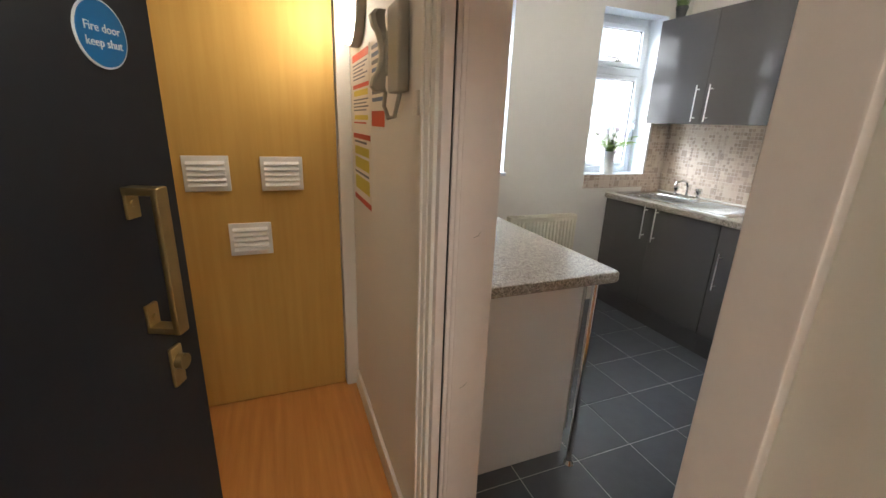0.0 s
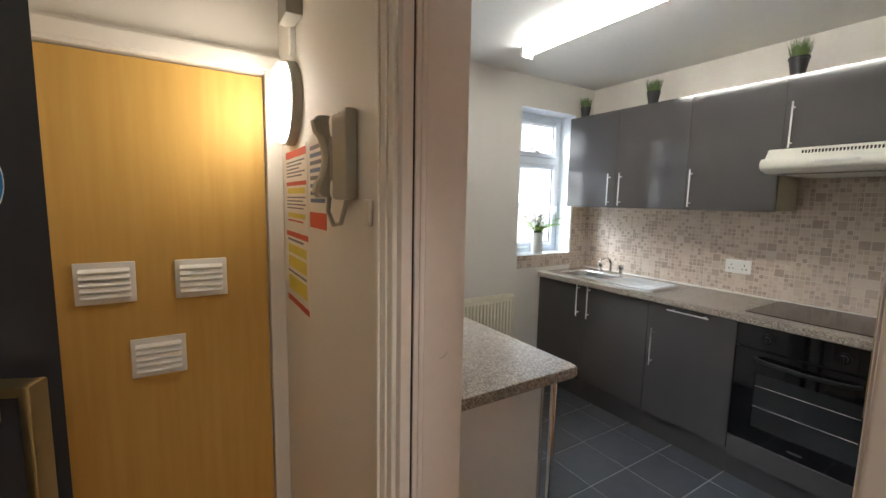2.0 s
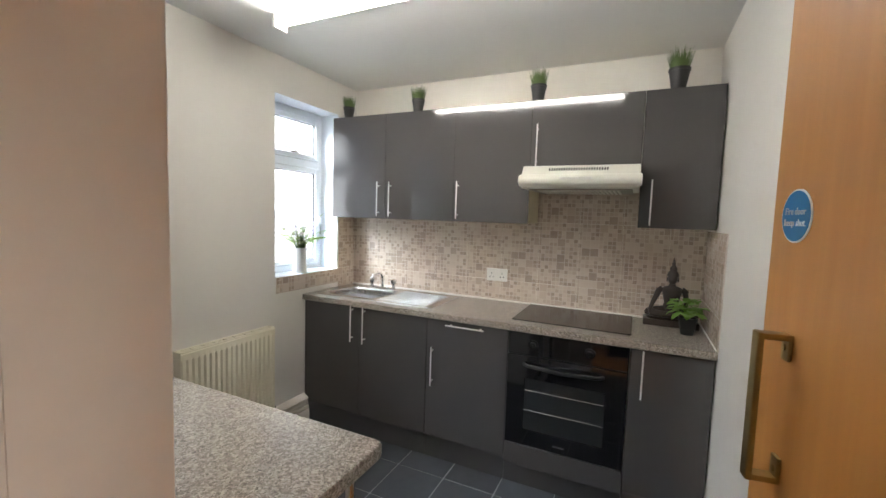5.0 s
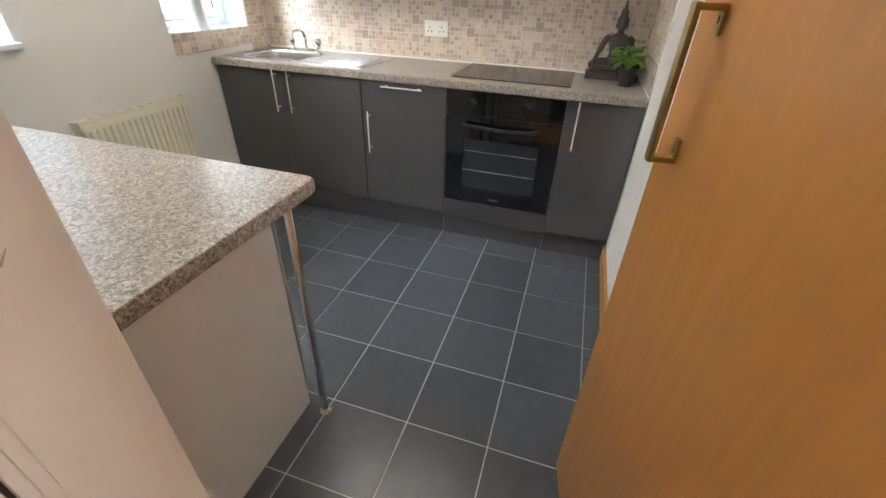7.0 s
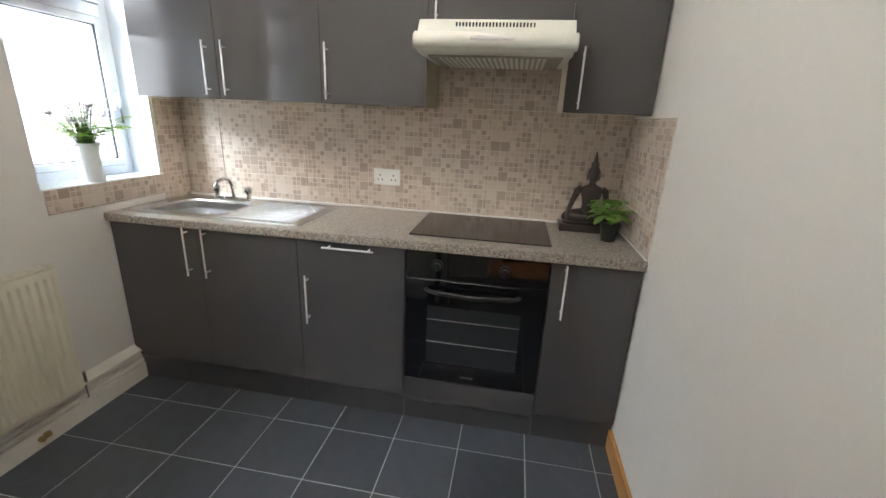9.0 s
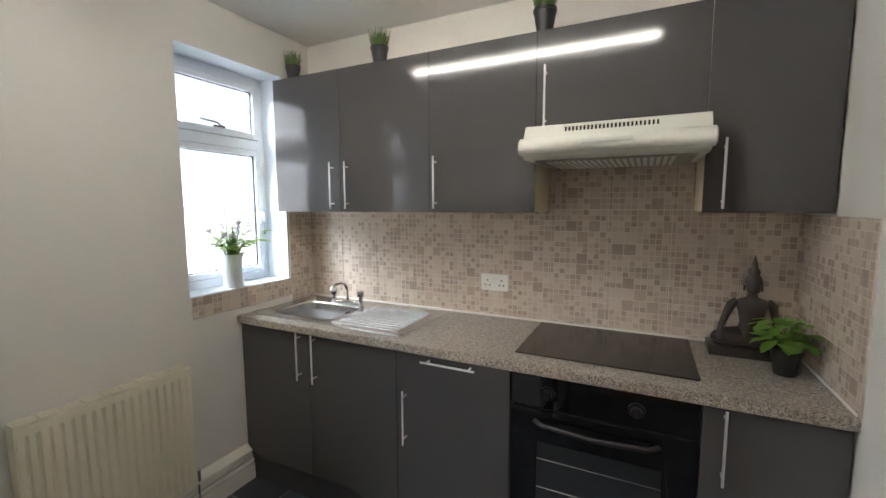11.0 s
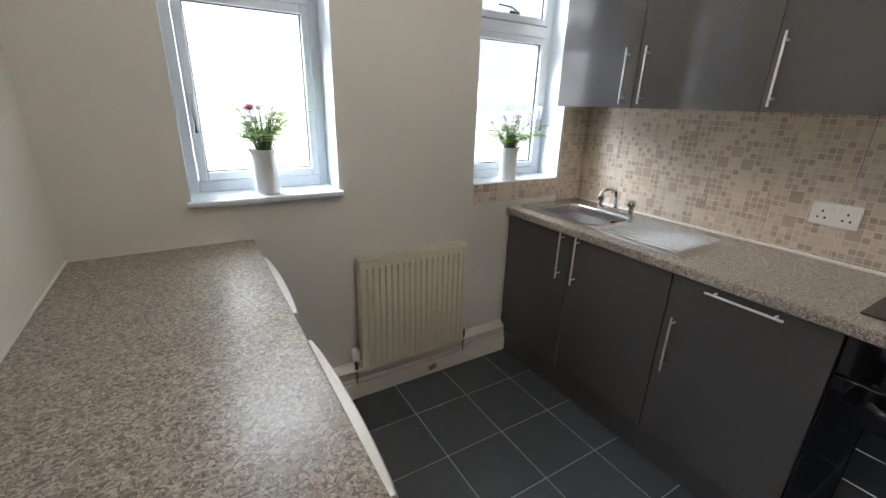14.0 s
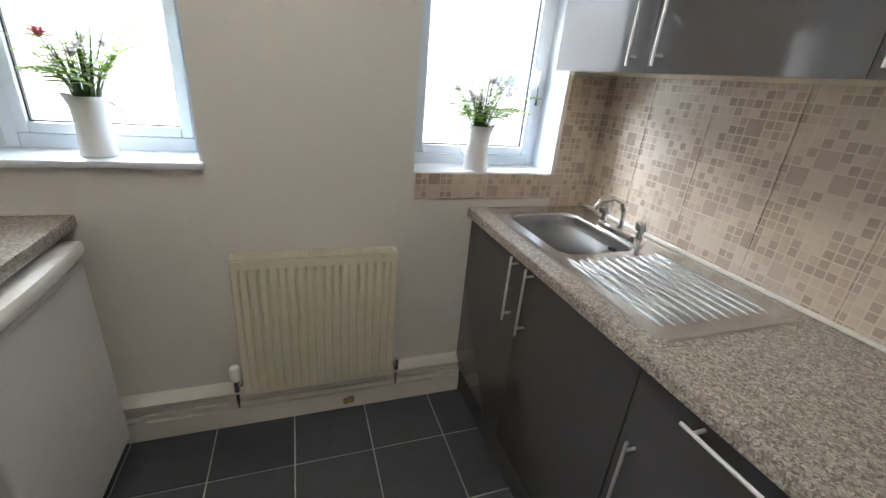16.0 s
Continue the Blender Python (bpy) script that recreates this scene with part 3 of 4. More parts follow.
part("handle", bm, BLACKPL, od)
for z in (0.435, 0.545):
    bm = bmesh.new()
    tube(bm, [(BX + 0.001, 0.620, z), (BX + 0.001, 1.021, z)], 0.0025, 8)
    part("oven_rack", bm, STEEL, od)
for y in (0.985, 0.70):
    bm = bmesh.new()
    tube(bm, [(BX - 0.001, y, 0.80), (BX - 0.010, y, 0.80)], 0.026, 20)
    tube(bm, [(BX - 0.009, y, 0.80), (BX - 0.026, y, 0.80)], 0.016, 20)
    box(bm, BX - 0.034, BX - 0.024, y - 0.004, y + 0.004, 0.784, 0.816, bev=0.002)
    part("knob", bm, BLACKPL, ov)
part("badge", B(BX - 0.0055, BX - 0.0035, 0.80, 0.86, 0.268, 0.278), STEEL, od)

# worktop with its sink cut-out
SX0, SX1, SY0, SY1 = 2.412, 2.715, 2.075, 2.480
wt = thing("worktop", (2.58, 1.37, TOP), "beige speckled stone-effect laminate worktop", "worktop")
bm = bmesh.new()


def top_loop(x0, x1, y0, y1, z):
    return [(x0, y0, z), (x1, y0, z), (x1, y1, z), (x0, y1, z)]


wy0, wy1, wx1 = RY + 0.002, WY - 0.002, CX - 0.002
loft(bm, [top_loop(SX0, SX1, SY0, SY1, 0.861), top_loop(2.306, wx1, wy0, wy1, 0.861), top_loop(2.300, wx1, wy0, wy1, 0.866), top_loop(2.300, wx1, wy0, wy1, TOP - 0.009),
          top_loop(2.3025, wx1, wy0, wy1, TOP - 0.003), top_loop(2.309, wx1, wy0, wy1, TOP), top_loop(SX0, SX1, SY0, SY1, TOP), top_loop(SX0, SX1, SY0, SY1, 0.861)])
bmesh.ops.remove_doubles(bm, verts=bm.verts, dist=0.0002)
part("slab", bm, WORKTOP, wt)
bm = B(CX - 0.014, CX - 0.001, RY + 0.002, WY - 0.002, TOP, TOP + 0.012, bev=0.004)
box(bm, 2.31, CX - 0.014, RY + 0.001, RY + 0.010, TOP, TOP + 0.010, bev=0.003)
part("sealant", bm, SEAL, wt)

# sink
sk = thing("kitchen_sink", (2.56, 2.05, TOP), "stainless steel single-bowl sink with ridged drainer", "sink")
cx, cy, hx, hy = (SX0 + SX1) / 2, (SY0 + SY1) / 2, (SX1 - SX0) / 2, (SY1 - SY0) / 2
bm = bmesh.new()
loft(bm, [rrect(2.590, 2.090, 0.228, 0.462, 0.02, TOP + 0.0005), rrect(2.590, 2.090, 0.226, 0.460, 0.02, TOP + 0.007), rrect(2.590, 2.090, 0.214, 0.448, 0.02, TOP + 0.005)])
rim = part("rim", bm, STEEL, sk)
bm = bmesh.new()
loft(bm, [rrect(cx, cy, hx - 0.002, hy - 0.002, 0.06, TOP + 0.005), rrect(cx, cy, hx - 0.008, hy - 0.008, 0.06, TOP - 0.004),
          rrect(cx, cy, hx - 0.016, hy - 0.016, 0.06, TOP - 0.12), rrect(cx, cy, hx - 0.05, hy - 0.05, 0.05, TOP - 0.155), rrect(cx, cy, 0.03, 0.03, 0.029, TOP - 0.16)], False, True)
part("bowl", bm, STEEL, sk)
bm = B(2.376, SX0 + 0.001, 1.642, 2.538, TOP + 0.001, TOP + 0.005)
box(bm, SX1 - 0.001, 2.804, 1.642, 2.538, TOP + 0.001, TOP + 0.005)
box(bm, SX0 + 0.001, SX1 - 0.001, SY1 - 0.001, 2.538, TOP + 0.001, TOP + 0.005)
box(bm, SX0 + 0.001, SX1 - 0.001, 1.642, SY0 + 0.001, TOP + 0.001, TOP + 0.005)
for sx in (-1, 1):
    for sy in (-1, 1):
        v = [bm.verts.new((cx + sx * hx, cy + sy * hy, TOP + 0.0042))]
        for i in range(7):
            a = radians(90 * i / 6)
            v.append(bm.verts.new((cx + sx * (hx - 0.062 + 0.06 * math.cos(a)), cy + sy * (hy - 0.062 + 0.06 * math.sin(a)), TOP + 0.0042)))
        bm.faces.new(v)
part("deck", bm, STEEL, sk)
for i in range(11):
    x = 2.412 + i * 0.0335
    bm = bmesh.new()
    tube(bm, [(x, 2.045 - 0.01 * (i % 2), TOP + 0.0035), (x, 2.02, TOP + 0.006), (x, 1.70, TOP + 0.006), (x, 1.675, TOP + 0.003)], [0.004, 0.006, 0.006, 0.003], 8)
    part("drainer_ridge", bm, STEEL, sk)
bm = bmesh.new()
tube(bm, [(SX1 - 0.012, 2.19, TOP - 0.045), (SX1 - 0.020, 2.19, TOP - 0.045)], 0.014, 14)
part("overflow", bm, BLACKPL, sk)
bm = bmesh.new()
lathe(bm, [(0.038, 0), (0.036, 0.004), (0.02, 0.002)], (cx, cy, TOP - 0.159))
part("waste", bm, CHROME, sk)

tap = thing("mixer_tap", (2.745, 2.225, TOP + 0.005), "chrome deck mixer tap with two turn handles", "tap")
bm = bmesh.new()
loft(bm, [rrect(2.748, 2.225, 0.022, 0.115, 0.02, TOP + 0.005), rrect(2.748, 2.225, 0.020, 0.112, 0.019, TOP + 0.02), rrect(2.748, 2.225, 0.012, 0.10, 0.011, TOP + 0.026)], True, True)
part("bridge", bm, CHROME, tap)
bm = bmesh.new()
tube(bm, [(2.748, 2.225, TOP + 0.02), (2.748, 2.225, TOP + 0.09), (2.735, 2.228, TOP + 0.122), (2.70, 2.235, TOP + 0.135), (2.65, 2.245, TOP + 0.122), (2.635, 2.247, TOP + 0.095)], [0.013, 0.011, 0.010, 0.010, 0.009, 0.009], 12)
part("spout", bm, CHROME, tap)
for y in (2.13, 2.32):
    bm = bmesh.new()
    lathe(bm, [(0.014, 0), (0.013, 0.025), (0.009, 0.03), (0.02, 0.034), (0.023, 0.05), (0.021, 0.066), (0.012, 0.07)], (2.748, y, TOP + 0.02), 12)
    part("tap_handle", bm, CHROME, tap)

# hob
hob = thing("electric_hob", (2.62, 0.835, TOP), "black glass electric hob set in the worktop", "hob")
part("glass", B(2.392, 2.842, 0.519, 1.131, TOP + 0.0005, TOP + 0.007, bev=0.003), HOBGLASS, hob)

# wall units
UX, UZ0, UZ1 = 2.585, 1.434, 2.146


def wall_unit(y0, y1, z0, fronts, label):
    u = thing("wall_cabinet", ((UX + CX) / 2, (y0 + y1) / 2, z0), label, "cabinet", "wall cabinets")
    part("body", B(UX + 0.0185, CX + 0.007, y0 + 0.001, y1 - 0.001, z0 + 0.003, UZ1), CARCASS, u)
    for a, b, hy, hz in fronts:
        d = part("door", B(UX, UX + 0.018, a + 0.0008, b - 0.0008, z0, UZ1, bev=0.0012), GREY, u)
        bar_handle(d, UX, hy, hz, 0.235)
    return u


wall_unit(1.600, 2.572, UZ0, [(2.117, 2.570, 2.163, 1.568), (1.600, 2.117, 2.067, 1.568)], "dark grey gloss two-door wall cabinet reflecting the window")
wall_unit(1.115, 1.600, UZ0, [(1.115, 1.600, 1.566, 1.568)], "dark grey gloss single wall cabinet with bar handle")
wall_unit(0.526, 1.115, 1.765, [(0.526, 1.115, 1.076, 1.888)], "short dark grey gloss cabinet over the cooker hood")
wall_unit(RY + 0.004, 0.526, UZ0 + 0.003, [(RY + 0.006, 0.526, 0.470, 1.568)], "narrow dark grey gloss wall cabinet beside the wall")

# cooker hood
hd = thing("cooker_hood", (2.60, 0.845, 1.63), "cream enamelled visor cooker hood with slotted top", "cooker hood")
HY0, HY1 = 0.529, 1.112
prof = [(2.855, 1.645), (2.41, 1.640), (2.385, 1.650), (2.372, 1.668), (2.370, 1.690), (2.378, 1.706), (2.396, 1.714), (2.426, 1.758), (2.44, 1.763), (2.855, 1.763)]
bm = bmesh.new()
loft(bm, [[(x, y, z) for x, z in prof] for y in (HY0, HY1)], True, True)
part("shell", bm, HOODWHITE, hd)
bm = bmesh.new()
tube(bm, [(2.392, HY0 - 0.012, 1.682), (2.392, HY0 - 0.008, 1.682), (2.392, HY1 + 0.008, 1.682), (2.392, HY1 + 0.012, 1.682)], [0.024, 0.031, 0.031, 0.024], 16)
part("front_visor", bm, HOODWHITE, hd)
for i in range(24):
    y = 0.675 + i * 0.0125
    part("slot", B(2.4085, 2.430, y, y + 0.006, 1.732, 1.747), BLACKPL, hd)
part("switch_plate", B(2.357, 2.366, 0.745, 0.905, 1.682, 1.697, bev=0.003), PLASTIC, hd)
part("filter_panel", B(2.45, 2.80, HY0 + 0.03, HY1 - 0.03, 1.634, 1.6405, bev=0.002), PHONE, hd)
for i in range(20):
    y = HY0 + 0.09 + i * 0.0215
    part("filter_slat", B(2.47, 2.78, y, y + 0.013, 1.6305, 1.6345, bev=0.001), HOODWHITE, hd)


hd.location.z -= 0.010

# ---------------------------------------------------------------- breakfast worktop and appliances
PZ = 0.898
pw = thing("breakfast_worktop", (0.72, 1.85, PZ), "grey-beige speckled laminate worktop on a chrome leg", "worktop")
bm = bmesh.new()
loop0 = [(LX + 0.002, 1.062, 0), (0.985, 1.062, 0), (1.0, 1.068, 0), (1.006, 1.083, 0), (1.006, WY - 0.002, 0), (LX + 0.002, WY - 0.002, 0)]


def at_z(z, inset):
    return [(x - (inset if x > 0.9 else 0), y + (inset if y < 1.2 else 0), z) for x, y, _ in loop0]


loft(bm, [at_z(PZ - 0.040, 0.004), at_z(PZ - 0.034, 0), at_z(PZ - 0.008, 0), at_z(PZ - 0.002, 0.003), at_z(PZ, 0.009)], True, True)
part("slab", bm, WORKTOP, pw)
bm = B(LX + 0.0005, LX + 0.008, 1.15, WY - 0.004, PZ, PZ + 0.008, bev=0.003)
box(bm, LX + 0.008, 1.0, WY - 0.008, WY - 0.0005, PZ, PZ + 0.006, bev=0.002)
part("sealant", bm, SEAL, pw)
bm = bmesh.new()
lathe(bm, [(0.022, 0.0), (0.024, 0.004), (0.020, 0.012), (0.0125, 0.02), (0.0125, PZ - 0.05), (0.024, PZ - 0.048), (0.024, PZ - 0.041)], (0.957, 1.130, 0), 18)
part("leg", bm, CHROME, pw, "chrome tubular leg")
part("end_panel", B(LX + 0.002, 0.968, 1.202, 1.220, 0.0, PZ - 0.041, bev=0.001), WHITE, pw, "white laminate end panel")
bm = B(0.970, 0.977, 1.192, 1.226, 0.12, PZ - 0.042, bev=0.002)
box(bm, 0.978, 0.985, 1.200, 1.226, 0.12, PZ - 0.042, bev=0.002)
part("edge_trim", bm, STEEL, pw, "aluminium edge strip")


def fridge(y0, y1, label):
    f = thing("under_counter_fridge", (0.75, (y0 + y1) / 2, 0), label, "fridge", "appliances under the worktop")
    part("cabinet", B(LX + 0.03, 0.975, y0, y1, 0.015, 0.835, bev=0.004), WHITE, f)
    part("door", B(0.979, 1.026, y0, y1, 0.06, 0.775, bev=0.012, seg=3), WHITE, f)
    # bowed grip along the top of the door
    bm = bmesh.new()
    loops = []
    for i in range(13):
        t = i / 12
        y = y0 + 0.004 + (y1 - y0 - 0.008) * t
        out = 1.037 + 0.013 * math.sin(math.pi * t) ** 0.7
        loops.append([(0.985, y, 0.79), (out - 0.008, y, 0.795), (out, y, 0.808), (out, y, 0.828), (out - 0.006, y, 0.838), (0.985, y, 0.838)])
    loft(bm, loops, True, True)
    part("grip", bm, PLASTIC, f, "curved white door grip")
    part("grip_gap", B(0.982, 1.016, y0 + 0.01, y1 - 0.01, 0.774, 0.791), PHONE, f)
    for y in (y0 + 0.05, y1 - 0.05):
        bm = bmesh.new()
        lathe(bm, [(0.018, 0), (0.018, 0.016)], (0.93, y, 0), 12)
        part("foot", bm, BLACKPL, f)


fridge(1.99, 2.52, "white under-counter fridge below the speckled worktop")
fridge(1.30, 1.83, "white under-counter freezer below the speckled worktop")

# radiator
rd = thing("radiator", (1.725, 2.53, 0.16), "cream steel panel radiator under the windows", "radiator")
RX0, RX1, RZ0, RZ1, RYF = 1.418, 2.002, 0.168, 0.742, 2.512
bm = bmesh.new()
N = 17
top, bot = [], []
pts = []
pitch = (RX1 - RX0 - 0.05) / N
for i in range(N):
    a = RX0 + 0.025 + i * pitch
    pts += [(a + 0.06 * pitch, RYF + 0.012), (a + 0.24 * pitch, RYF), (a + 0.76 * pitch, RYF), (a + 0.94 * pitch, RYF + 0.012)]
pts = [(RX0, RYF + 0.012), (RX0 + 0.004, RYF + 0.004), (RX0 + 0.02, RYF + 0.004)] + pts + [(RX1 - 0.02, RYF + 0.004), (RX1 - 0.004, RYF + 0.004), (RX1, RYF + 0.012)]
flat = [(x, RYF + 0.005) for x, y in pts]
loops = [[(x, y + 0.006, RZ0) for x, y in flat], [(x, y, RZ0 + 0.006) for x, y in flat], [(x, y, RZ0 + 0.024) for x, y in flat], [(x, y, RZ0 + 0.034) for x, y in pts],
         [(x, y, RZ1 - 0.045) for x, y in pts], [(x, y, RZ1 - 0.034) for x, y in flat], [(x, y, RZ1 - 0.004) for x, y in flat], [(x, y + 0.006, RZ1) for x, y in flat], [(x, RYF + 0.03, RZ1) for x, y in flat]]
loft(bm, loops, closed=False)
part("front_panel", bm, CREAM, rd)
part("back_panel", B(RX0 + 0.004, RX1 - 0.004, RYF + 0.03, RYF + 0.045, RZ0, RZ1 - 0.004, bev=0.003), CREAM, rd)
for x in (RX0, RX1 - 0.006):
    part("side_panel", B(x - 0.002, x + 0.008, RYF + 0.010, RYF + 0.068, RZ0 + 0.01, RZ1 + 0.006, bev=0.003), CREAM, rd)
bm = B(RX0 + 0.006, RX1 - 0.006, RYF + 0.006, RYF + 0.014, RZ1 + 0.0005, RZ1 + 0.007, bev=0.002)
box(bm, RX0 + 0.006, RX1 - 0.006, RYF + 0.055, RYF + 0.066, RZ1 + 0.0005, RZ1 + 0.007, bev=0.002)
for i in range(10):
    x = RX0 + 0.008 + i * (RX1 - RX0 - 0.024) / 9
    box(bm, x, x + 0.007, RYF + 0.014, RYF + 0.055, RZ1 + 0.0005, RZ1 + 0.0065, bev=0.002)
for i in range(3):
    box(bm, RX0 + 0.006, RX1 - 0.006, RYF + 0.024 + i * 0.011, RYF + 0.027 + i * 0.011, RZ1 + 0.0005, RZ1 + 0.005)
part("top_grille", bm, CREAM, rd)
for x in (RX0 + 0.09, RX1 - 0.09):
    part("bracket", B(x, x + 0.03, RYF + 0.046, WY - 0.0005, 0.30, 0.62), STEEL, rd)
for x, s in ((RX0 - 0.03, 1), (RX1 + 0.022, 0)):
    bm = bmesh.new()
    tube(bm, [(x, RYF + 0.04, 0.0), (x, RYF + 0.04, 0.20)], 0.0075)
    tube(bm, [(x, RYF + 0.04, 0.195), (x + (0.03 if s else -0.02), RYF + 0.04, 0.205)], 0.010)
    tube(bm, [(x, RYF + 0.04, 0.17), (x, RYF + 0.04, 0.225)], 0.013, 12)
    v = part("valve", bm, CHROME, rd)
    if s:
        bm = bmesh.new()
        lathe(bm, [(0.019, 0), (0.021, 0.01), (0.021, 0.05), (0.016, 0.058)], (x, RYF + 0.04, 0.225), 14)
        part("valve_cap", bm, PLASTIC, v)
pc = thing("pipe_clip", (1.815, WY - 0.05, 0.03), "small dark pipe stub at the skirting", "pipe")
bm = bmesh.new()
tube(bm, [(1.805, WY - 0.040, 0.045), (1.805, WY - 0.060, 0.045)], 0.012, 12)
box(bm, 1.815, 1.84, WY - 0.060, WY - 0.040, 0.038, 0.062, bev=0.003)
part("stub", bm, BRASS, pc)

# ---------------------------------------------------------------- ceiling light
fl = thing("fluorescent_batten", (1.72, 1.42, CZ), "white fluorescent batten with a bare lit tube", "ceiling light")
part("body", B(1.70, 1.76, 0.64, 2.20, CZ - 0.040, CZ - 0.0005, bev=0.006), PLASTIC, fl)
bm = bmesh.new()
tube(bm, [(1.70, 0.675, CZ - 0.052), (1.70, 2.165, CZ - 0.052)], 0.0125, 12)
part("tube", bm, TUBE, fl, "glowing white fluorescent tube")
for y in (0.65, 2.168):
    part("end_cap", B(1.675, 1.762, y, y + 0.022, CZ - 0.070, CZ - 0.002, bev=0.006), PLASTIC, fl)


# ---------------------------------------------------------------- doors
def pull_handle(parent, x, y, z, length, s):
    """A cranked brass pull on a leaf lying along x; s is the side of the face."""
    bm = bmesh.new()
    h = length / 2
    box(bm, x - 0.011, x + 0.011, min(y + s * 0.036, y + s * 0.046), max(y + s * 0.036, y + s * 0.046), z - h, z + h, bev=0.003)
    for q in (-1, 1):
        zz = z + q * (h - 0.006)
        box(bm, x - 0.011, x + 0.011, min(y, y + s * 0.041), max(y, y + s * 0.041), zz - 0.005, zz + 0.005, bev=0.002)
        z2 = zz - q * 0.016
        box(bm, x - 0.011, x + 0.011, min(y + s * 0.0003, y + s * 0.006), max(y + s * 0.0003, y + s * 0.006), z2 - 0.02, z2 + 0.02, bev=0.002)
        tube(bm, [(x, y + s * 0.005, z2), (x, y + s * 0.008, z2)], 0.005, 8)
    return part("pull_handle", bm, BRASS, parent, "worn brass pull handle")


def keep_shut_sign(parent, x, y, z, r, s):
    bm = bmesh.new()
    tube(bm, [(x, y + s * 0.0002, z), (x, y + s * 0.0020, z)], r, 40)
    p = part("sign", bm, SIGNWHITE, parent, "round blue fire door sign")
    bm = bmesh.new()
    tube(bm, [(x, y + s * 0.0018, z), (x, y + s * 0.0028, z)], r * 0.94, 40)
    part("sign_face", bm, SIGNBLUE, p)
    rot = Euler((radians(90), 0, radians(180 if s > 0 else 0)))
    for k, words in enumerate(("Fire door", "keep shut")):
        text_part("lettering", words, (x, y + s * 0.0034, z + r * (0.16 - 0.42 * k)), rot, r * 0.36, SIGNWHITE, p)


# kitchen door, open against the side wall
kd = thing("door_kitchen", (0.362, 0.208, 0.0), "open orange beech fire door with brass pull", "door", kind="structure")
part("leaf", B(0.364, 1.031, 0.164, 0.208, 0.008, 2.02, bev=0.002), BEECH, kd)
pull_handle(kd, 0.945, 0.208, 1.188, 0.235, 1)
keep_shut_sign(kd, 0.958, 0.208, 1.482, 0.0405, 1)
for z in (0.25, 1.0, 1.8):
    bm = bmesh.new()
    tube(bm, [(0.360, 0.214, z), (0.360, 0.214, z + 0.1)], 0.006, 10)
    part("hinge", bm, BRASS, kd)
kd.rotation_euler = (0, 0, radians(9.4))

# black fire door, part open into the lobby
fd = thing("door_fire", (-0.560, 0.02, 0.0), "half-open black painted fire door with brass pull", "door", kind="structure")
part("leaf", B(-0.558, 0.200, 0.022, 0.066, 0.008, 2.02, bev=0.002), BLACKDOOR, fd)
pull_handle(fd, 0.108, 0.022, 1.197, 0.203, -1)
keep_shut_sign(fd, 0.113, 0.022, 1.470, 0.037, -1)
bm = B(0.125, 0.150, 0.015, 0.0218, 0.99, 1.055, bev=0.003)
tube(bm, [(0.138, 0.020, 1.03), (0.138, 0.004, 1.03)], 0.012, 14)
part("lock", bm, BRASS, fd)
fd.rotation_euler = (0, 0, radians(66.5))

# store cupboard door with its frame
cd = thing("door_store", (-0.26, 2.02, 0.0), "yellow oak-veneer store cupboard door with three vents", "door", kind="structure")
part("leaf", B(-0.632, 0.147, 2.012, 2.052, 0.006, 1.942, bev=0.002), OAK, cd)
bm = B(-0.705, -0.637, 1.985, 2.06, 0, 2.03, bev=0.006)
box(bm, -0.69, -0.655, 1.975, 1.986, 0, 1.961, bev=0.004)
part("frame_upright", bm, TRIM, cd)
part("frame_upright", B(0.152, HX0, 1.985, 2.06, 0, 2.03, bev=0.006), TRIM, cd)
bm = B(-0.637, 0.152, 1.985, 2.06, 1.947, 2.03, bev=0.006)
box(bm, -0.69, HX0 - 0.002, 1.975, 1.986, 1.962, 2.018, bev=0.004)
part("frame_head", bm, TRIM, cd)
for x, z in ((-0.394, 1.145), (-0.097, 1.142), (-0.249, 0.850)):
    bm = B(x - 0.088, x + 0.088, 2.004, 2.0115, z - 0.075, z + 0.075, bev=0.003)
    v = part("vent", bm, PLASTIC, cd, "white louvred plastic vent")
    for i in range(5):
        zz = z - 0.046 + i * 0.023
        bm = bmesh.new()
        loft(bm, [[(q, 2.0045, zz - 0.009), (q, 1.992, zz - 0.006), (q, 1.994, zz - 0.001), (q, 2.0045, zz + 0.008)] for q in (x - 0.072, x + 0.072)], True, True)
        part("louvre", bm, PLASTIC, v)
bm = bmesh.new()
tube(bm, [(-0.585, 2.011, 1.072), (-0.585, 1.972, 1.075), (-0.585, 1.972, 1.275), (-0.585, 2.011, 1.278)], 0.008, 10)
part("handle", bm, PLASTIC, cd)

# ---------------------------------------------------------------- lobby wall fittings
HX = HX0
lm = thing("wall_lamp", (HX, 1.77, 1.80), "round lit bulkhead lamp on the lobby wall", "wall lamp")
bm = bmesh.new()
tube(bm, [(HX - 0.0003, 1.77, 1.80), (HX - 0.03, 1.77, 1.80), (HX - 0.036, 1.77, 1.80)], [0.148, 0.148, 0.143], 40)
part("base_ring", bm, PHONE, lm)
bm = bmesh.new()
tube(bm, [(HX - 0.036, 1.77, 1.80), (HX - 0.055, 1.77, 1.80), (HX - 0.07, 1.77, 1.80), (HX - 0.076, 1.77, 1.80)], [0.140, 0.136, 0.11, 0.06], 40)
part("diffuser", bm, LAMPGLOW, lm, "glowing opal diffuser")

# unseen lamp, added to brighten the lobby, the jambs and the fire door
cl = thing("ceiling_lamp", (0.0, -0.8, CZ), "unseen round bulkhead lamp added on the corridor ceiling as fill light", "ceiling lamp")
bm = bmesh.new()
lathe(bm, [(0.06, -0.072), (0.11, -0.066), (0.136, -0.05), (0.14, -0.03)], (0.0, -0.8, CZ), 40)
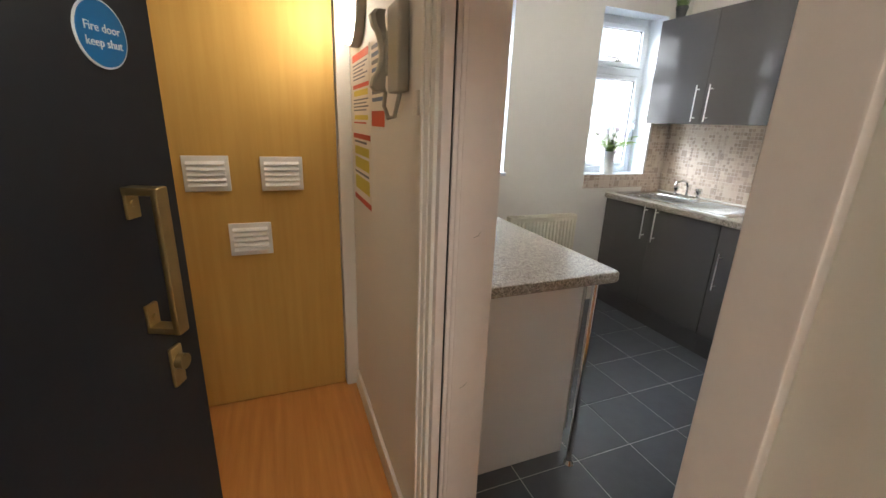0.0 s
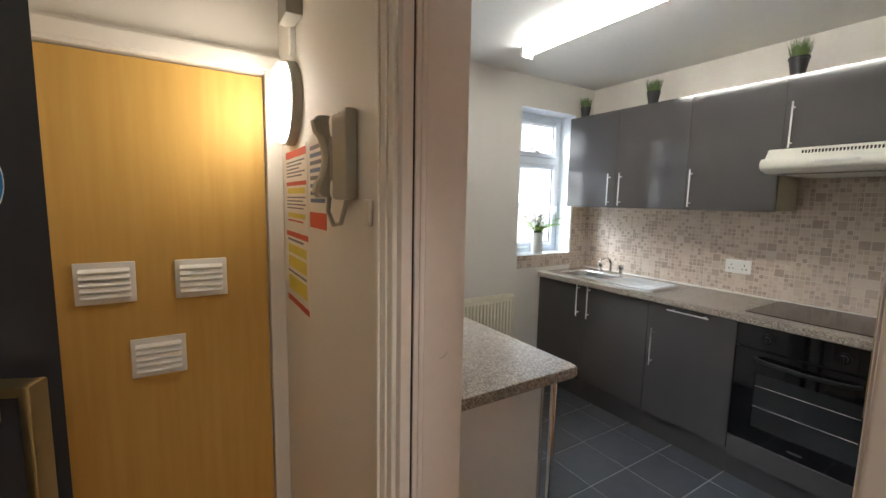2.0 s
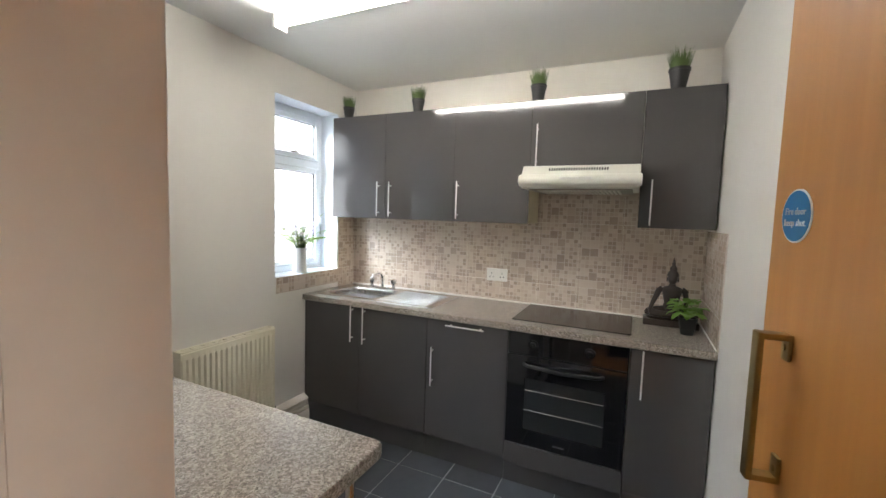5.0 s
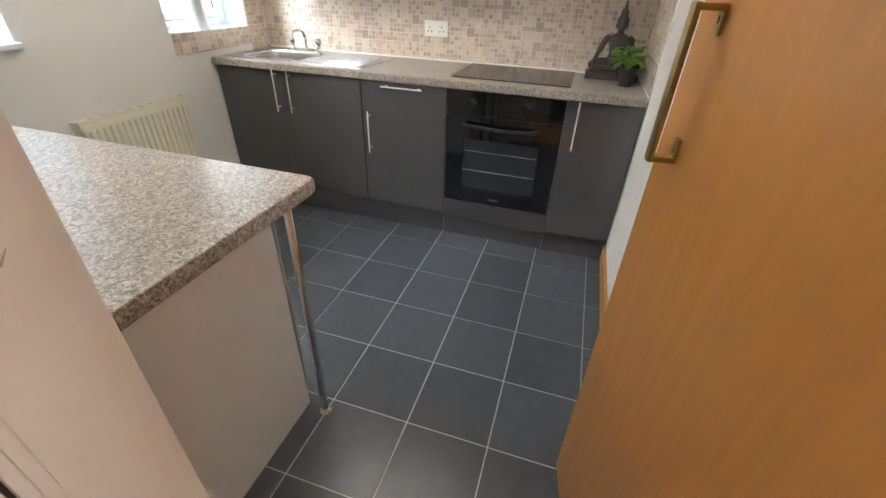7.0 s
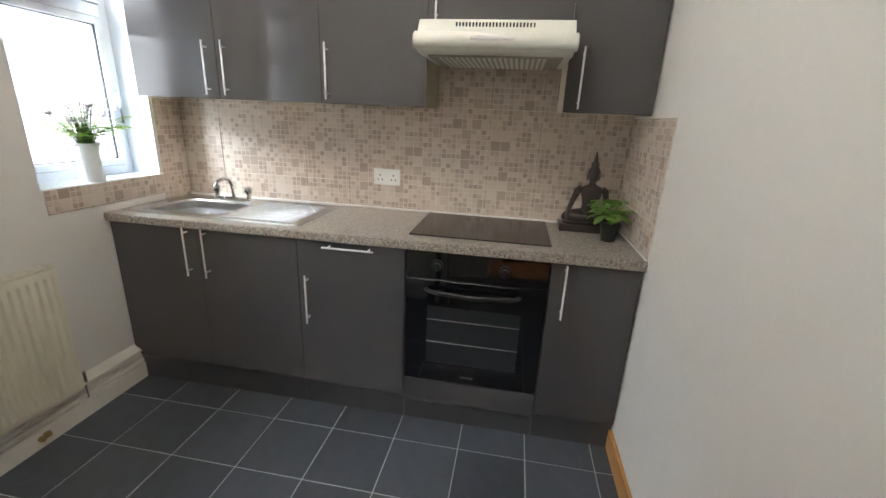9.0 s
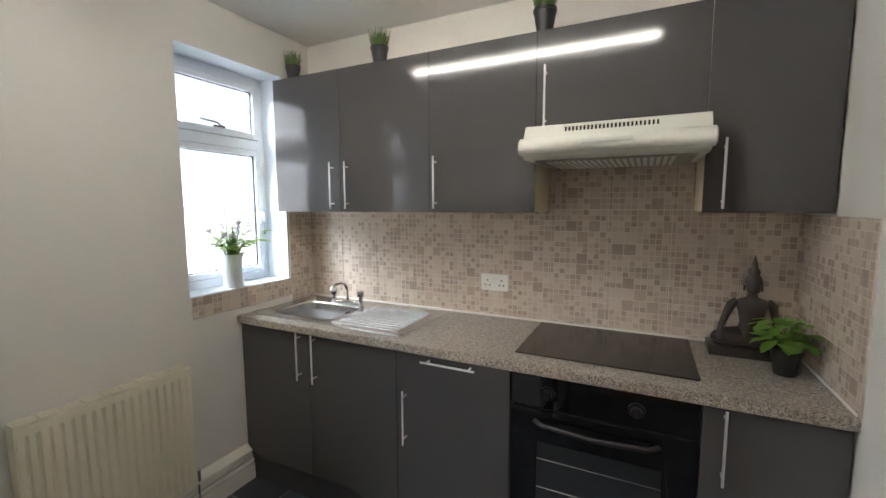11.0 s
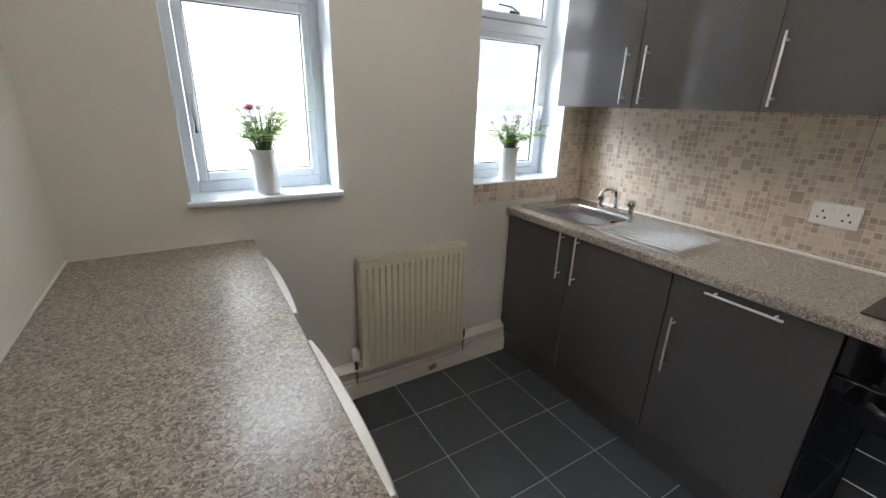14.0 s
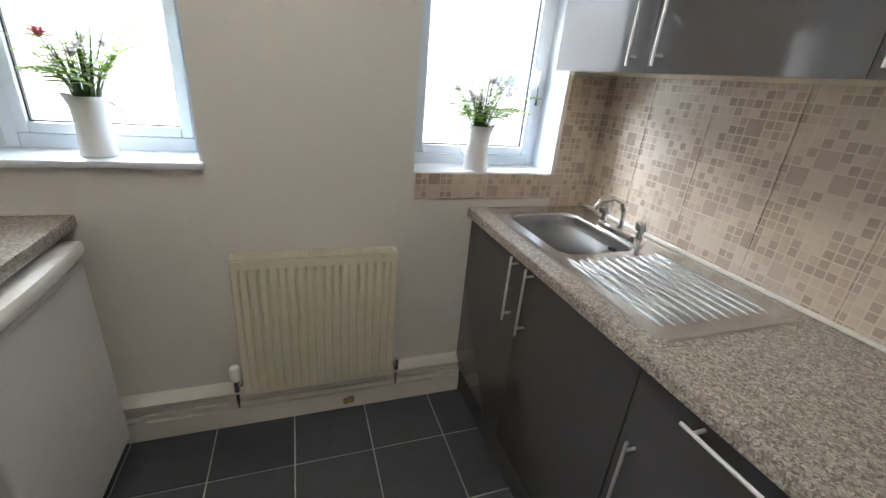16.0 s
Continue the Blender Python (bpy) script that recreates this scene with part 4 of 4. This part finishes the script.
part("diffuser", bm, CORRIDORFILL, cl, "glowing opal diffuser")
bm = bmesh.new()
lathe(bm, [(0.143, -0.0295), (0.148, -0.025), (0.148, -0.0005)], (0.0, -0.8, CZ), 40)
part("base_ring", bm, PHONE, cl)

ph = thing("entry_phone", (HX, 1.19, 1.458), "grey wall-mounted entry phone with handset", "entry phone")
part("back_plate", B(HX - 0.032, HX - 0.0005, 1.095, 1.205, 1.458, 1.673, bev=0.008), PHONE, ph)
bm = bmesh.new()
loops = []
for i in range(17):
    t = i / 16
    dep = 0.046 - 0.022 * math.sin(math.pi * t) ** 2 + (0.006 if t < 0.2 or t > 0.8 else 0.0)
    if i in (0, 16):
        dep -= 0.012
    z = 1.463 + 0.205 * t
    loops.append([(HX - 0.020 - dep * p, 1.2115 + 0.048 * q, z) for p, q in ((0.3, 0.0), (0.8, 0.0), (1.0, 0.15), (1.06, 0.5), (1.0, 0.85), (0.8, 1.0), (0.3, 1.0))])
loft(bm, loops, True, True)
part("handset", bm, PHONE, ph)
bm = bmesh.new()
tube(bm, [(HX - 0.03, 1.232, 1.465), (HX - 0.035, 1.23, 1.428), (HX - 0.03, 1.20, 1.393), (HX - 0.02, 1.17, 1.398), (HX - 0.012, 1.145, 1.461)], 0.006, 8)
part("cord", bm, PHONE, ph)
part("cradle", B(HX - 0.034, HX - 0.0005, 1.2052, 1.26, 1.508, 1.618, bev=0.006), PHONE, ph)

bp = thing("cable_outlet", (HX, 1.02, 1.43), "small cream cable outlet on the lobby wall", "cable outlet")
part("plate", B(HX - 0.012, HX - 0.0003, 1.003, 1.038, 1.40, 1.46, bev=0.004), TRIM, bp)
tb = thing("junction_box", (HX, 1.665, 2.05), "grey electrical box with white cable trunking", "junction box")
part("cover", B(HX - 0.055, HX - 0.0005, 1.60, 1.73, 2.05, 2.18, bev=0.006), PHONE, tb)
part("trunking", B(HX - 0.02, HX - 0.0003, 1.71, 1.74, 1.96, 2.0495, bev=0.003), PLASTIC, tb)


def notice(y0, y1, z0, z1, rows, label):
    """A printed sheet; rows: (from the top, height, left, right, ink), as shares of the sheet."""
    o = thing("notice", (HX, (y0 + y1) / 2, z0), label, "notice", "lobby notices")
    part("sheet", B(HX - 0.0016, HX - 0.0003, y0, y1, z0, z1), PAPER, o)
    for top, h, a, b, ink in rows:
        w, t = y1 - y0, z1 - z0
        part("printed_bar", B(HX - 0.0022, HX - 0.0014, y1 - w * b, y1 - w * a, z1 - t * (top + h), z1 - t * top), ink, o)


bars = [(0.03, 0.09, 0.04, 0.96, RED)] + [(0.16 + 0.045 * i, 0.018, 0.06, 0.9 - 0.12 * (i % 3), INK) for i in range(5)] + [(0.42, 0.05, 0.04, 0.96, RED), (0.50, 0.07, 0.1, 0.9, YELLOW)] + \
       [(0.61 + 0.045 * i, 0.018, 0.06, 0.92 - 0.1 * (i % 2), INK) for i in range(4)] + [(0.82, 0.06, 0.1, 0.9, YELLOW)] + [(0.91, 0.02, 0.06, 0.8, RED)]
notice(1.58, 1.93, 1.35, 1.645, bars, "white safety notice with red and yellow bars")
bars = [(0.0, 0.07, 0.0, 1.0, RED), (0.1, 0.03, 0.06, 0.8, INK), (0.18, 0.12, 0.08, 0.92, YELLOW), (0.34, 0.16, 0.08, 0.92, YELLOW), (0.55, 0.03, 0.06, 0.9, INK), (0.62, 0.2, 0.08, 0.92, YELLOW), (0.92, 0.08, 0.0, 1.0, RED)]
notice(1.58, 1.93, 1.045, 1.33, bars, "lower white safety notice with yellow panels and red bands")
bars = [(0.05 + 0.085 * i, 0.045, 0.06, 0.94, BLUEINK if i % 2 else INK) for i in range(8)] + [(0.80, 0.18, 0.0, 1.0, RED)]
notice(1.36, 1.55, 1.36, 1.64, bars, "small blue and red printed notice beside the entry phone")

# ---------------------------------------------------------------- small things in the kitchen
so = thing("double_socket", (CX, 1.372, 1.071), "white double power socket on the tiles", "socket")
part("plate", B(CX - 0.011, CX - 0.0005, 1.302, 1.448, 1.034, 1.120, bev=0.004), PLASTIC, so)
for y in (1.338, 1.412):
    for dy, dz in ((0, 0.016), (-0.011, -0.008), (0.011, -0.008)):
        part("pin_hole", B(CX - 0.0116, CX - 0.0105, y + dy - 0.003, y + dy + 0.003, 1.071 + dz - 0.004, 1.071 + dz + 0.004), BLACKPL, so)
for y in (1.364, 1.386):
    part("switch", B(CX - 0.0155, CX - 0.0105, y - 0.006, y + 0.006, 1.089, 1.109, bev=0.002), PLASTIC, so)
so2 = thing("wall_socket", (LX, 1.85, 0.955), "white power socket above the breakfast worktop", "socket")
part("plate", B(LX + 0.0005, LX + 0.011, 1.78, 1.926, 0.955, 1.041, bev=0.004), PLASTIC, so2)
for y in (1.816, 1.89):
    for dy, dz in ((0, 0.016), (-0.011, -0.008), (0.011, -0.008)):
        part("pin_hole", B(LX + 0.0105, LX + 0.0116, y + dy - 0.003, y + dy + 0.003, 0.992 + dz - 0.004, 0.992 + dz + 0.004), BLACKPL, so2)
cu = thing("wall_box", (LX, 1.87, 1.475), "white wall-mounted metal box above the worktop", "wall box")
part("case", B(LX + 0.0005, LX + 0.09, 1.62, 2.12, 1.475, 1.80, bev=0.008), PLASTIC, cu)


def grass_pot(x, y, z, s, k):
    rnd = random.Random(k)
    p = thing("grass_pot", (x, y, z), "artificial grass in a small dark pot on a cabinet", "potted plant", "grass pots on the wall cabinets")
    bm = bmesh.new()
    lathe(bm, [(0.030 * s, 0), (0.044 * s, 0.085 * s), (0.047 * s, 0.085 * s), (0.047 * s, 0.097 * s), (0.040 * s, 0.097 * s), (0.038 * s, 0.085 * s)], (x, y, z), 20)
    part("pot", bm, POT, p)
    bm = bmesh.new()
    for i in range(320):
        a, r = rnd.uniform(0, 6.283), 0.036 * s * math.sqrt(rnd.random())
        lean = 0.06 + r / (0.036 * s) * 0.22
        blade(bm, (x + r * math.cos(a), y + r * math.sin(a), z + 0.08 * s), (lean * math.cos(a), lean * math.sin(a), 1), s * rnd.uniform(0.055, 0.115), 0.0055 * s, s * rnd.uniform(0.0, 0.015))
    part("grass", bm, GRASS, p)


for i, (x, y, s) in enumerate(((2.66, 2.49, 0.9), (2.655, 1.91, 0.95), (2.635, 1.098, 1.0), (2.635, 0.38, 1.1))):
    grass_pot(x, y, UZ1, s, i)


def frond(bm, base, a, length, lift, rnd):
    """A fern frond: a bent stem with paired leaflets."""
    base = Vector(base)
    out = Vector((math.cos(a), math.sin(a), 0))
    pts = [base + out * length * f * 0.85 + Vector((0, 0, length * (lift * f - 0.75 * f * f))) for f in [i / 12 for i in range(13)]]
    tube(bm, pts, 0.0012, 5)
    for i in range(3, 13):
        d = (pts[i] - pts[i - 1]).normalized()
        side = d.cross(Vector((0, 0, 1))).normalized()
        ln = length * 0.42 * (1.08 - i / 13)
        for q in (-1, 1):
            leaf(bm, pts[i], side * q + d * 0.5 + Vector((0, 0, -0.1)), Vector((0, 0, 1)), ln, ln * 0.34)


def jug(x, y, z, spout, k, pink):
    rnd = random.Random(k)
    j = thing("flower_jug", (x, y, z), "white enamel jug of artificial ferns and flowers on a sill", "flower jug", "flower jugs on the window sills")
    bm = bmesh.new()
    seg, loops = 28, []
    for r, h in ((0.046, 0), (0.049, 0.004), (0.047, 0.03), (0.043, 0.09), (0.039, 0.14), (0.038, 0.155), (0.041, 0.172), (0.039, 0.172), (0.036, 0.155), (0.036, 0.14), (0.030, 0.135)):
        lp = []
        for i in range(seg):
            a = 2 * math.pi * i / seg
            d = max(0.0, math.cos(a - spout)) ** 8 * max(0.0, (h - 0.12) / 0.05)
            lp.append((x + (r + 0.022 * d) * math.cos(a), y + (r + 0.022 * d) * math.sin(a), z + h + 0.008 * d))
        loops.append(lp)
    loft(bm, loops, True, True)
    part("jug_body", bm, ENAMEL, j)
    bm = bmesh.new()
    o = Vector((-math.cos(spout), -math.sin(spout), 0))
    c = Vector((x, y, z))
    tube(bm, [c + o * (0.036 + 0.045 * math.sin(math.pi * q / 14) ** 0.8) + Vector((0, 0, 0.160 - 0.112 * (q / 14) ** 1.25)) for q in range(15)], 0.0032, 10)
    part("jug_handle", bm, ENAMEL, j)
    top = Vector((x, y, z + 0.15))
    bm = bmesh.new()
    for i in range(15):
        frond(bm, top + Vector((rnd.uniform(-0.015, 0.015), rnd.uniform(-0.015, 0.015), 0)), 6.283 * i / 15 + rnd.uniform(-0.2, 0.2), rnd.uniform(0.16, 0.235), rnd.uniform(1.1, 2.2), rnd)
    part("fern", bm, FERN, j)
    bm = bmesh.new()
    for i in range(60):
        a, tilt = rnd.uniform(0, 6.283), rnd.uniform(0.03, 0.45)
        blade(bm, top + Vector((0.02 * math.cos(a), 0.02 * math.sin(a), -0.01)), (tilt * math.cos(a), tilt * math.sin(a), 1), rnd.uniform(0.08, 0.27), 0.008, 0.03)
    part("leaves", bm, STALK, j)
    mats = [PETALLILAC, PETALWHITE, PETALWHITE, PETALLILAC, PETALPINK if pink else PETALWHITE, PETALWHITE, PETALLILAC]
    for i, m in enumerate(mats):
        a = 6.283 * i / len(mats) + 0.6
        tilt, ln = rnd.uniform(0.2, 0.75), rnd.uniform(0.11, 0.20)
        head = top + Vector((tilt * math.cos(a), tilt * math.sin(a), 1)).normalized() * ln
        bm = bmesh.new()
        tube(bm, [top, (top + head) / 2 + Vector((0, 0, 0.01)), head], 0.0014, 5)
        s = part("stem", bm, STALK, j)
        bm = bmesh.new()
        if m is PETALLILAC:
            for q in range(60):
                b = head + Vector((rnd.gauss(0, 0.008), rnd.gauss(0, 0.008), rnd.uniform(-0.04, 0.04)))
                leaf(bm, b, (rnd.uniform(-1, 1), rnd.uniform(-1, 1), 0.6), (0, 0, 1), 0.014, 0.011)
        else:
            for ring, n, el in ((0, 6, 1.3), (1, 8, 0.75), (2, 9, 0.25)):
                for q in range(n):
                    b = 6.283 * q / n + ring * 0.4
                    leaf(bm, head, (math.cos(b) * math.cos(el), math.sin(b) * math.cos(el), math.sin(el)), (0, 0, 1), 0.027 + 0.004 * ring, 0.025)
        part("blossom", bm, m, s)
    bm = bmesh.new()
    for i in range(4):
        a = rnd.uniform(0, 6.283)
        pts = [top]
        for f in range(1, 7):
            a += rnd.uniform(-0.5, 0.5)
            pts.append(pts[-1] + Vector((0.022 * math.cos(a), 0.012 * math.sin(a), rnd.uniform(0.025, 0.055))))
        tube(bm, pts, 0.0009, 5)
    part("twigs", bm, BRONZE, j)


jug(1.085, WY + 0.055, W1[2] + 0.004, radians(200), 5, True)
jug(2.335, WY + 0.055, W2[2] + 0.004, radians(-20), 9, False)


# seated statue on a plinth
def statue(x, y, z):
    bm = B(x - 0.062, x + 0.062, y - 0.135, y + 0.135, z, z + 0.035, bev=0.004)
    loft(bm, [rrect(x, y, 0.055, 0.12, 0.05, z + 0.0345), rrect(x, y, 0.058, 0.122, 0.05, z + 0.045), rrect(x, y, 0.05, 0.11, 0.045, z + 0.052)], True, True)
    for s in (-1, 1):
        # folded legs and knees
        tube(bm, [(x + 0.01, y + s * 0.02, z + 0.078), (x - 0.02, y + s * 0.08, z + 0.076), (x - 0.035, y + s * 0.108, z + 0.072), (x - 0.055, y + s * 0.07, z + 0.068), (x - 0.06, y - s * 0.02, z + 0.066)], [0.030, 0.027, 0.024, 0.020, 0.014], 12)
    # one arm reaches down to the knee, the other lies in the lap
    tube(bm, [(x, y + 0.046, z + 0.206), (x, y + 0.064, z + 0.190), (x - 0.006, y + 0.080, z + 0.150), (x - 0.026, y + 0.096, z + 0.112), (x - 0.050, y + 0.104, z + 0.090), (x - 0.060, y + 0.106, z + 0.066)], [0.015, 0.017, 0.014, 0.011, 0.010, 0.006], 12)
    tube(bm, [(x, y - 0.046, z + 0.206), (x, y - 0.064, z + 0.190), (x - 0.002, y - 0.074, z + 0.145), (x - 0.030, y - 0.066, z + 0.110), (x - 0.055, y - 0.030, z + 0.094)], [0.015, 0.017, 0.014, 0.011, 0.009], 12)
    seg = 18
    loops = []
    for rx, ry, h in ((0.035, 0.05, 0.06), (0.034, 0.045, 0.09), (0.028, 0.036, 0.125), (0.031, 0.044, 0.165), (0.033, 0.054, 0.195), (0.024, 0.045, 0.212), (0.014, 0.018, 0.222), (0.013, 0.014, 0.235)):
        loops.append([(x + rx * math.cos(6.2832 * i / seg), y + ry * math.sin(6.2832 * i / seg), z + h) for i in range(seg)])
    loft(bm, loops, True, True)
    blob(bm, (x - 0.003, y, z + 0.262), (0.028, 0.025, 0.034))
    lathe(bm, [(0.030, 0.272), (0.029, 0.285), (0.022, 0.300), (0.017, 0.305), (0.019, 0.315), (0.016, 0.325), (0.009, 0.335), (0.009, 0.345), (0.006, 0.358), (0.001, 0.378)], (x + 0.002, y, z), 16)
    for s in (-1, 1):
        blob(bm, (x + 0.002, y + s * 0.027, z + 0.255), (0.006, 0.004, 0.014), 8, 6)
    return tagged(part("statue", bm, BRONZE, None, "", True, 60), "dark bronze seated meditating statue on a black plinth", "statue")


statue(2.755, 0.330, TOP)

# trailing plant in a black pot
tp = thing("potted_plant", (2.585, 0.262, TOP), "green leafy plant in a black pot on the worktop", "potted plant")
bm = bmesh.new()
lathe(bm, [(0.030, 0), (0.042, 0.075), (0.045, 0.075), (0.045, 0.087), (0.040, 0.087), (0.038, 0.076)], (2.585, 0.262, TOP), 22)
part("pot", bm, POT, tp)
rnd = random.Random(4)
for i in range(52):
    a, el = rnd.uniform(0, 6.283), rnd.uniform(0.1, 1.2)
    r = rnd.uniform(0.04, 0.115)
    tip = Vector((2.585 + r * math.cos(a) * math.cos(el), 0.262 + 0.9 * r * math.sin(a) * math.cos(el), TOP + 0.10 + 0.9 * r * math.sin(el)))
    tip.y = max(tip.y, RY + 0.03)
    bm = bmesh.new()
    tube(bm, [(2.585, 0.262, TOP + 0.077), (Vector((2.585, 0.262, TOP + 0.085)) + tip) / 2 + Vector((0, 0, 0.012)), tip], 0.0013, 5)
    st = part("stem", bm, LEAF, tp)
    bm = bmesh.new()
    leaf(bm, tip, (math.cos(a), math.sin(a) if tip.y > RY + 0.06 else abs(math.sin(a)), rnd.uniform(-0.5, 0.3)), (0, 0, 1), rnd.uniform(0.046, 0.066), rnd.uniform(0.034, 0.046))
    part("leaf", bm, LEAF, st)

# ---------------------------------------------------------------- tiles, last
floor_tiles = thing("slate_floor", (1.5, 1.4, 0), "dark slate-grey square floor tiles with pale grout", "floor tiles", kind="structure")


def cut(lo, hi, start, step, gap):
    """Runs of pieces between two walls on a lattice."""
    out, i = [], math.floor((lo - start) / step)
    while start + i * step < hi:
        a, b = max(lo, start + i * step + gap / 2), min(hi, start + (i + 1) * step - gap / 2)
        if b - a > 0.012:
            out.append((a, b))
        i += 1
    return out


MESHES = {}


def piece(name, size, at, mat, parent, axis, bev):
    """One tile; alike tiles share a mesh. axis is the tile's face."""
    key = (name, round(size[0], 3), round(size[1], 3), round(size[2], 3))
    if key not in MESHES:
        bm = bmesh.new()
        box(bm, -size[0] / 2, size[0] / 2, -size[1] / 2, size[1] / 2, -size[2] / 2, size[2] / 2, bev=bev, seg=1)
        me = bpy.data.meshes.new(name)
        bm.to_mesh(me)
        bm.free()
        me.materials.append(mat)
        MESHES[key] = me
    ob = new(name, MESHES[key])
    ob.parent = parent
    ob.location = Vector(at) - ORIGIN[parent]
    return ob


rnd = random.Random(2)
for x0, x1 in cut(HX0 + 0.05, BX + 0.03, 1.008, 0.2925, 0.0045):
    for y0, y1 in cut(RY, WY, 0.543, 0.2925, 0.0045):
        if x1 < HX1 and not (JR < (y0 + y1) / 2 < JL):
            continue
        piece("tile", (x1 - x0, y1 - y0, 0.012), ((x0 + x1) / 2, (y0 + y1) / 2, -0.006 + rnd.uniform(-0.0004, 0.0004)), SLATE, floor_tiles, 2, 0.0012)

splash = thing("splashback", (CX, 1.37, TOP), "beige mosaic-printed ceramic wall tiles", "wall tiles", kind="structure")
part("bed", B(CX + 0.002, CX + 0.0079, RY, WY, TOP - 0.03, 1.80), WGROUT, splash)
part("bed", B(2.302, CX, RY + 0.0003, RY + 0.004, TOP - 0.0, 1.428), WGROUT, splash)
part("bed", B(2.674, CX, WY - 0.004, WY - 0.0003, TOP, 1.428), WGROUT, splash)
part("bed", B(2.070, 2.674, WY - 0.004, WY - 0.0003, 0.935, 1.038), WGROUT, splash)
rows = cut(TOP, 1.80, 1.044, 0.40, 0.003)
for y0, y1 in cut(RY + 0.006, WY - 0.006, 0.35, 0.25, 0.003):
    for z0, z1 in rows:
        if z0 > 1.4 and (y1 < 0.5 or y0 > 1.2):
            continue
        piece("tile", (0.006, y1 - y0, z1 - z0), (CX + 0.002, (y0 + y1) / 2, (z0 + z1) / 2), MOSAIC, splash, 0, 0.001)
for x0, x1 in cut(2.303, CX - 0.002, 2.368, 0.25, 0.003):
    for z0, z1 in cut(TOP, 1.427, 1.044, 0.40, 0.003):
        piece("tile", (x1 - x0, 0.005, z1 - z0), ((x0 + x1) / 2, RY + 0.0038, (z0 + z1) / 2), MOSAIC, splash, 1, 0.001)
for x0, x1 in cut(2.675, CX - 0.002, 2.368, 0.25, 0.003):
    for z0, z1 in cut(TOP, 1.427, 1.044, 0.40, 0.003):
        piece("tile", (x1 - x0, 0.005, z1 - z0), ((x0 + x1) / 2, WY - 0.0038, (z0 + z1) / 2), MOSAIC, splash, 1, 0.001)
for x0, x1 in cut(2.071, 2.675, 2.118, 0.25, 0.003):
    piece("tile", (x1 - x0, 0.005, 0.101), ((x0 + x1) / 2, WY - 0.0038, 0.987), MOSAIC, splash, 1, 0.001)
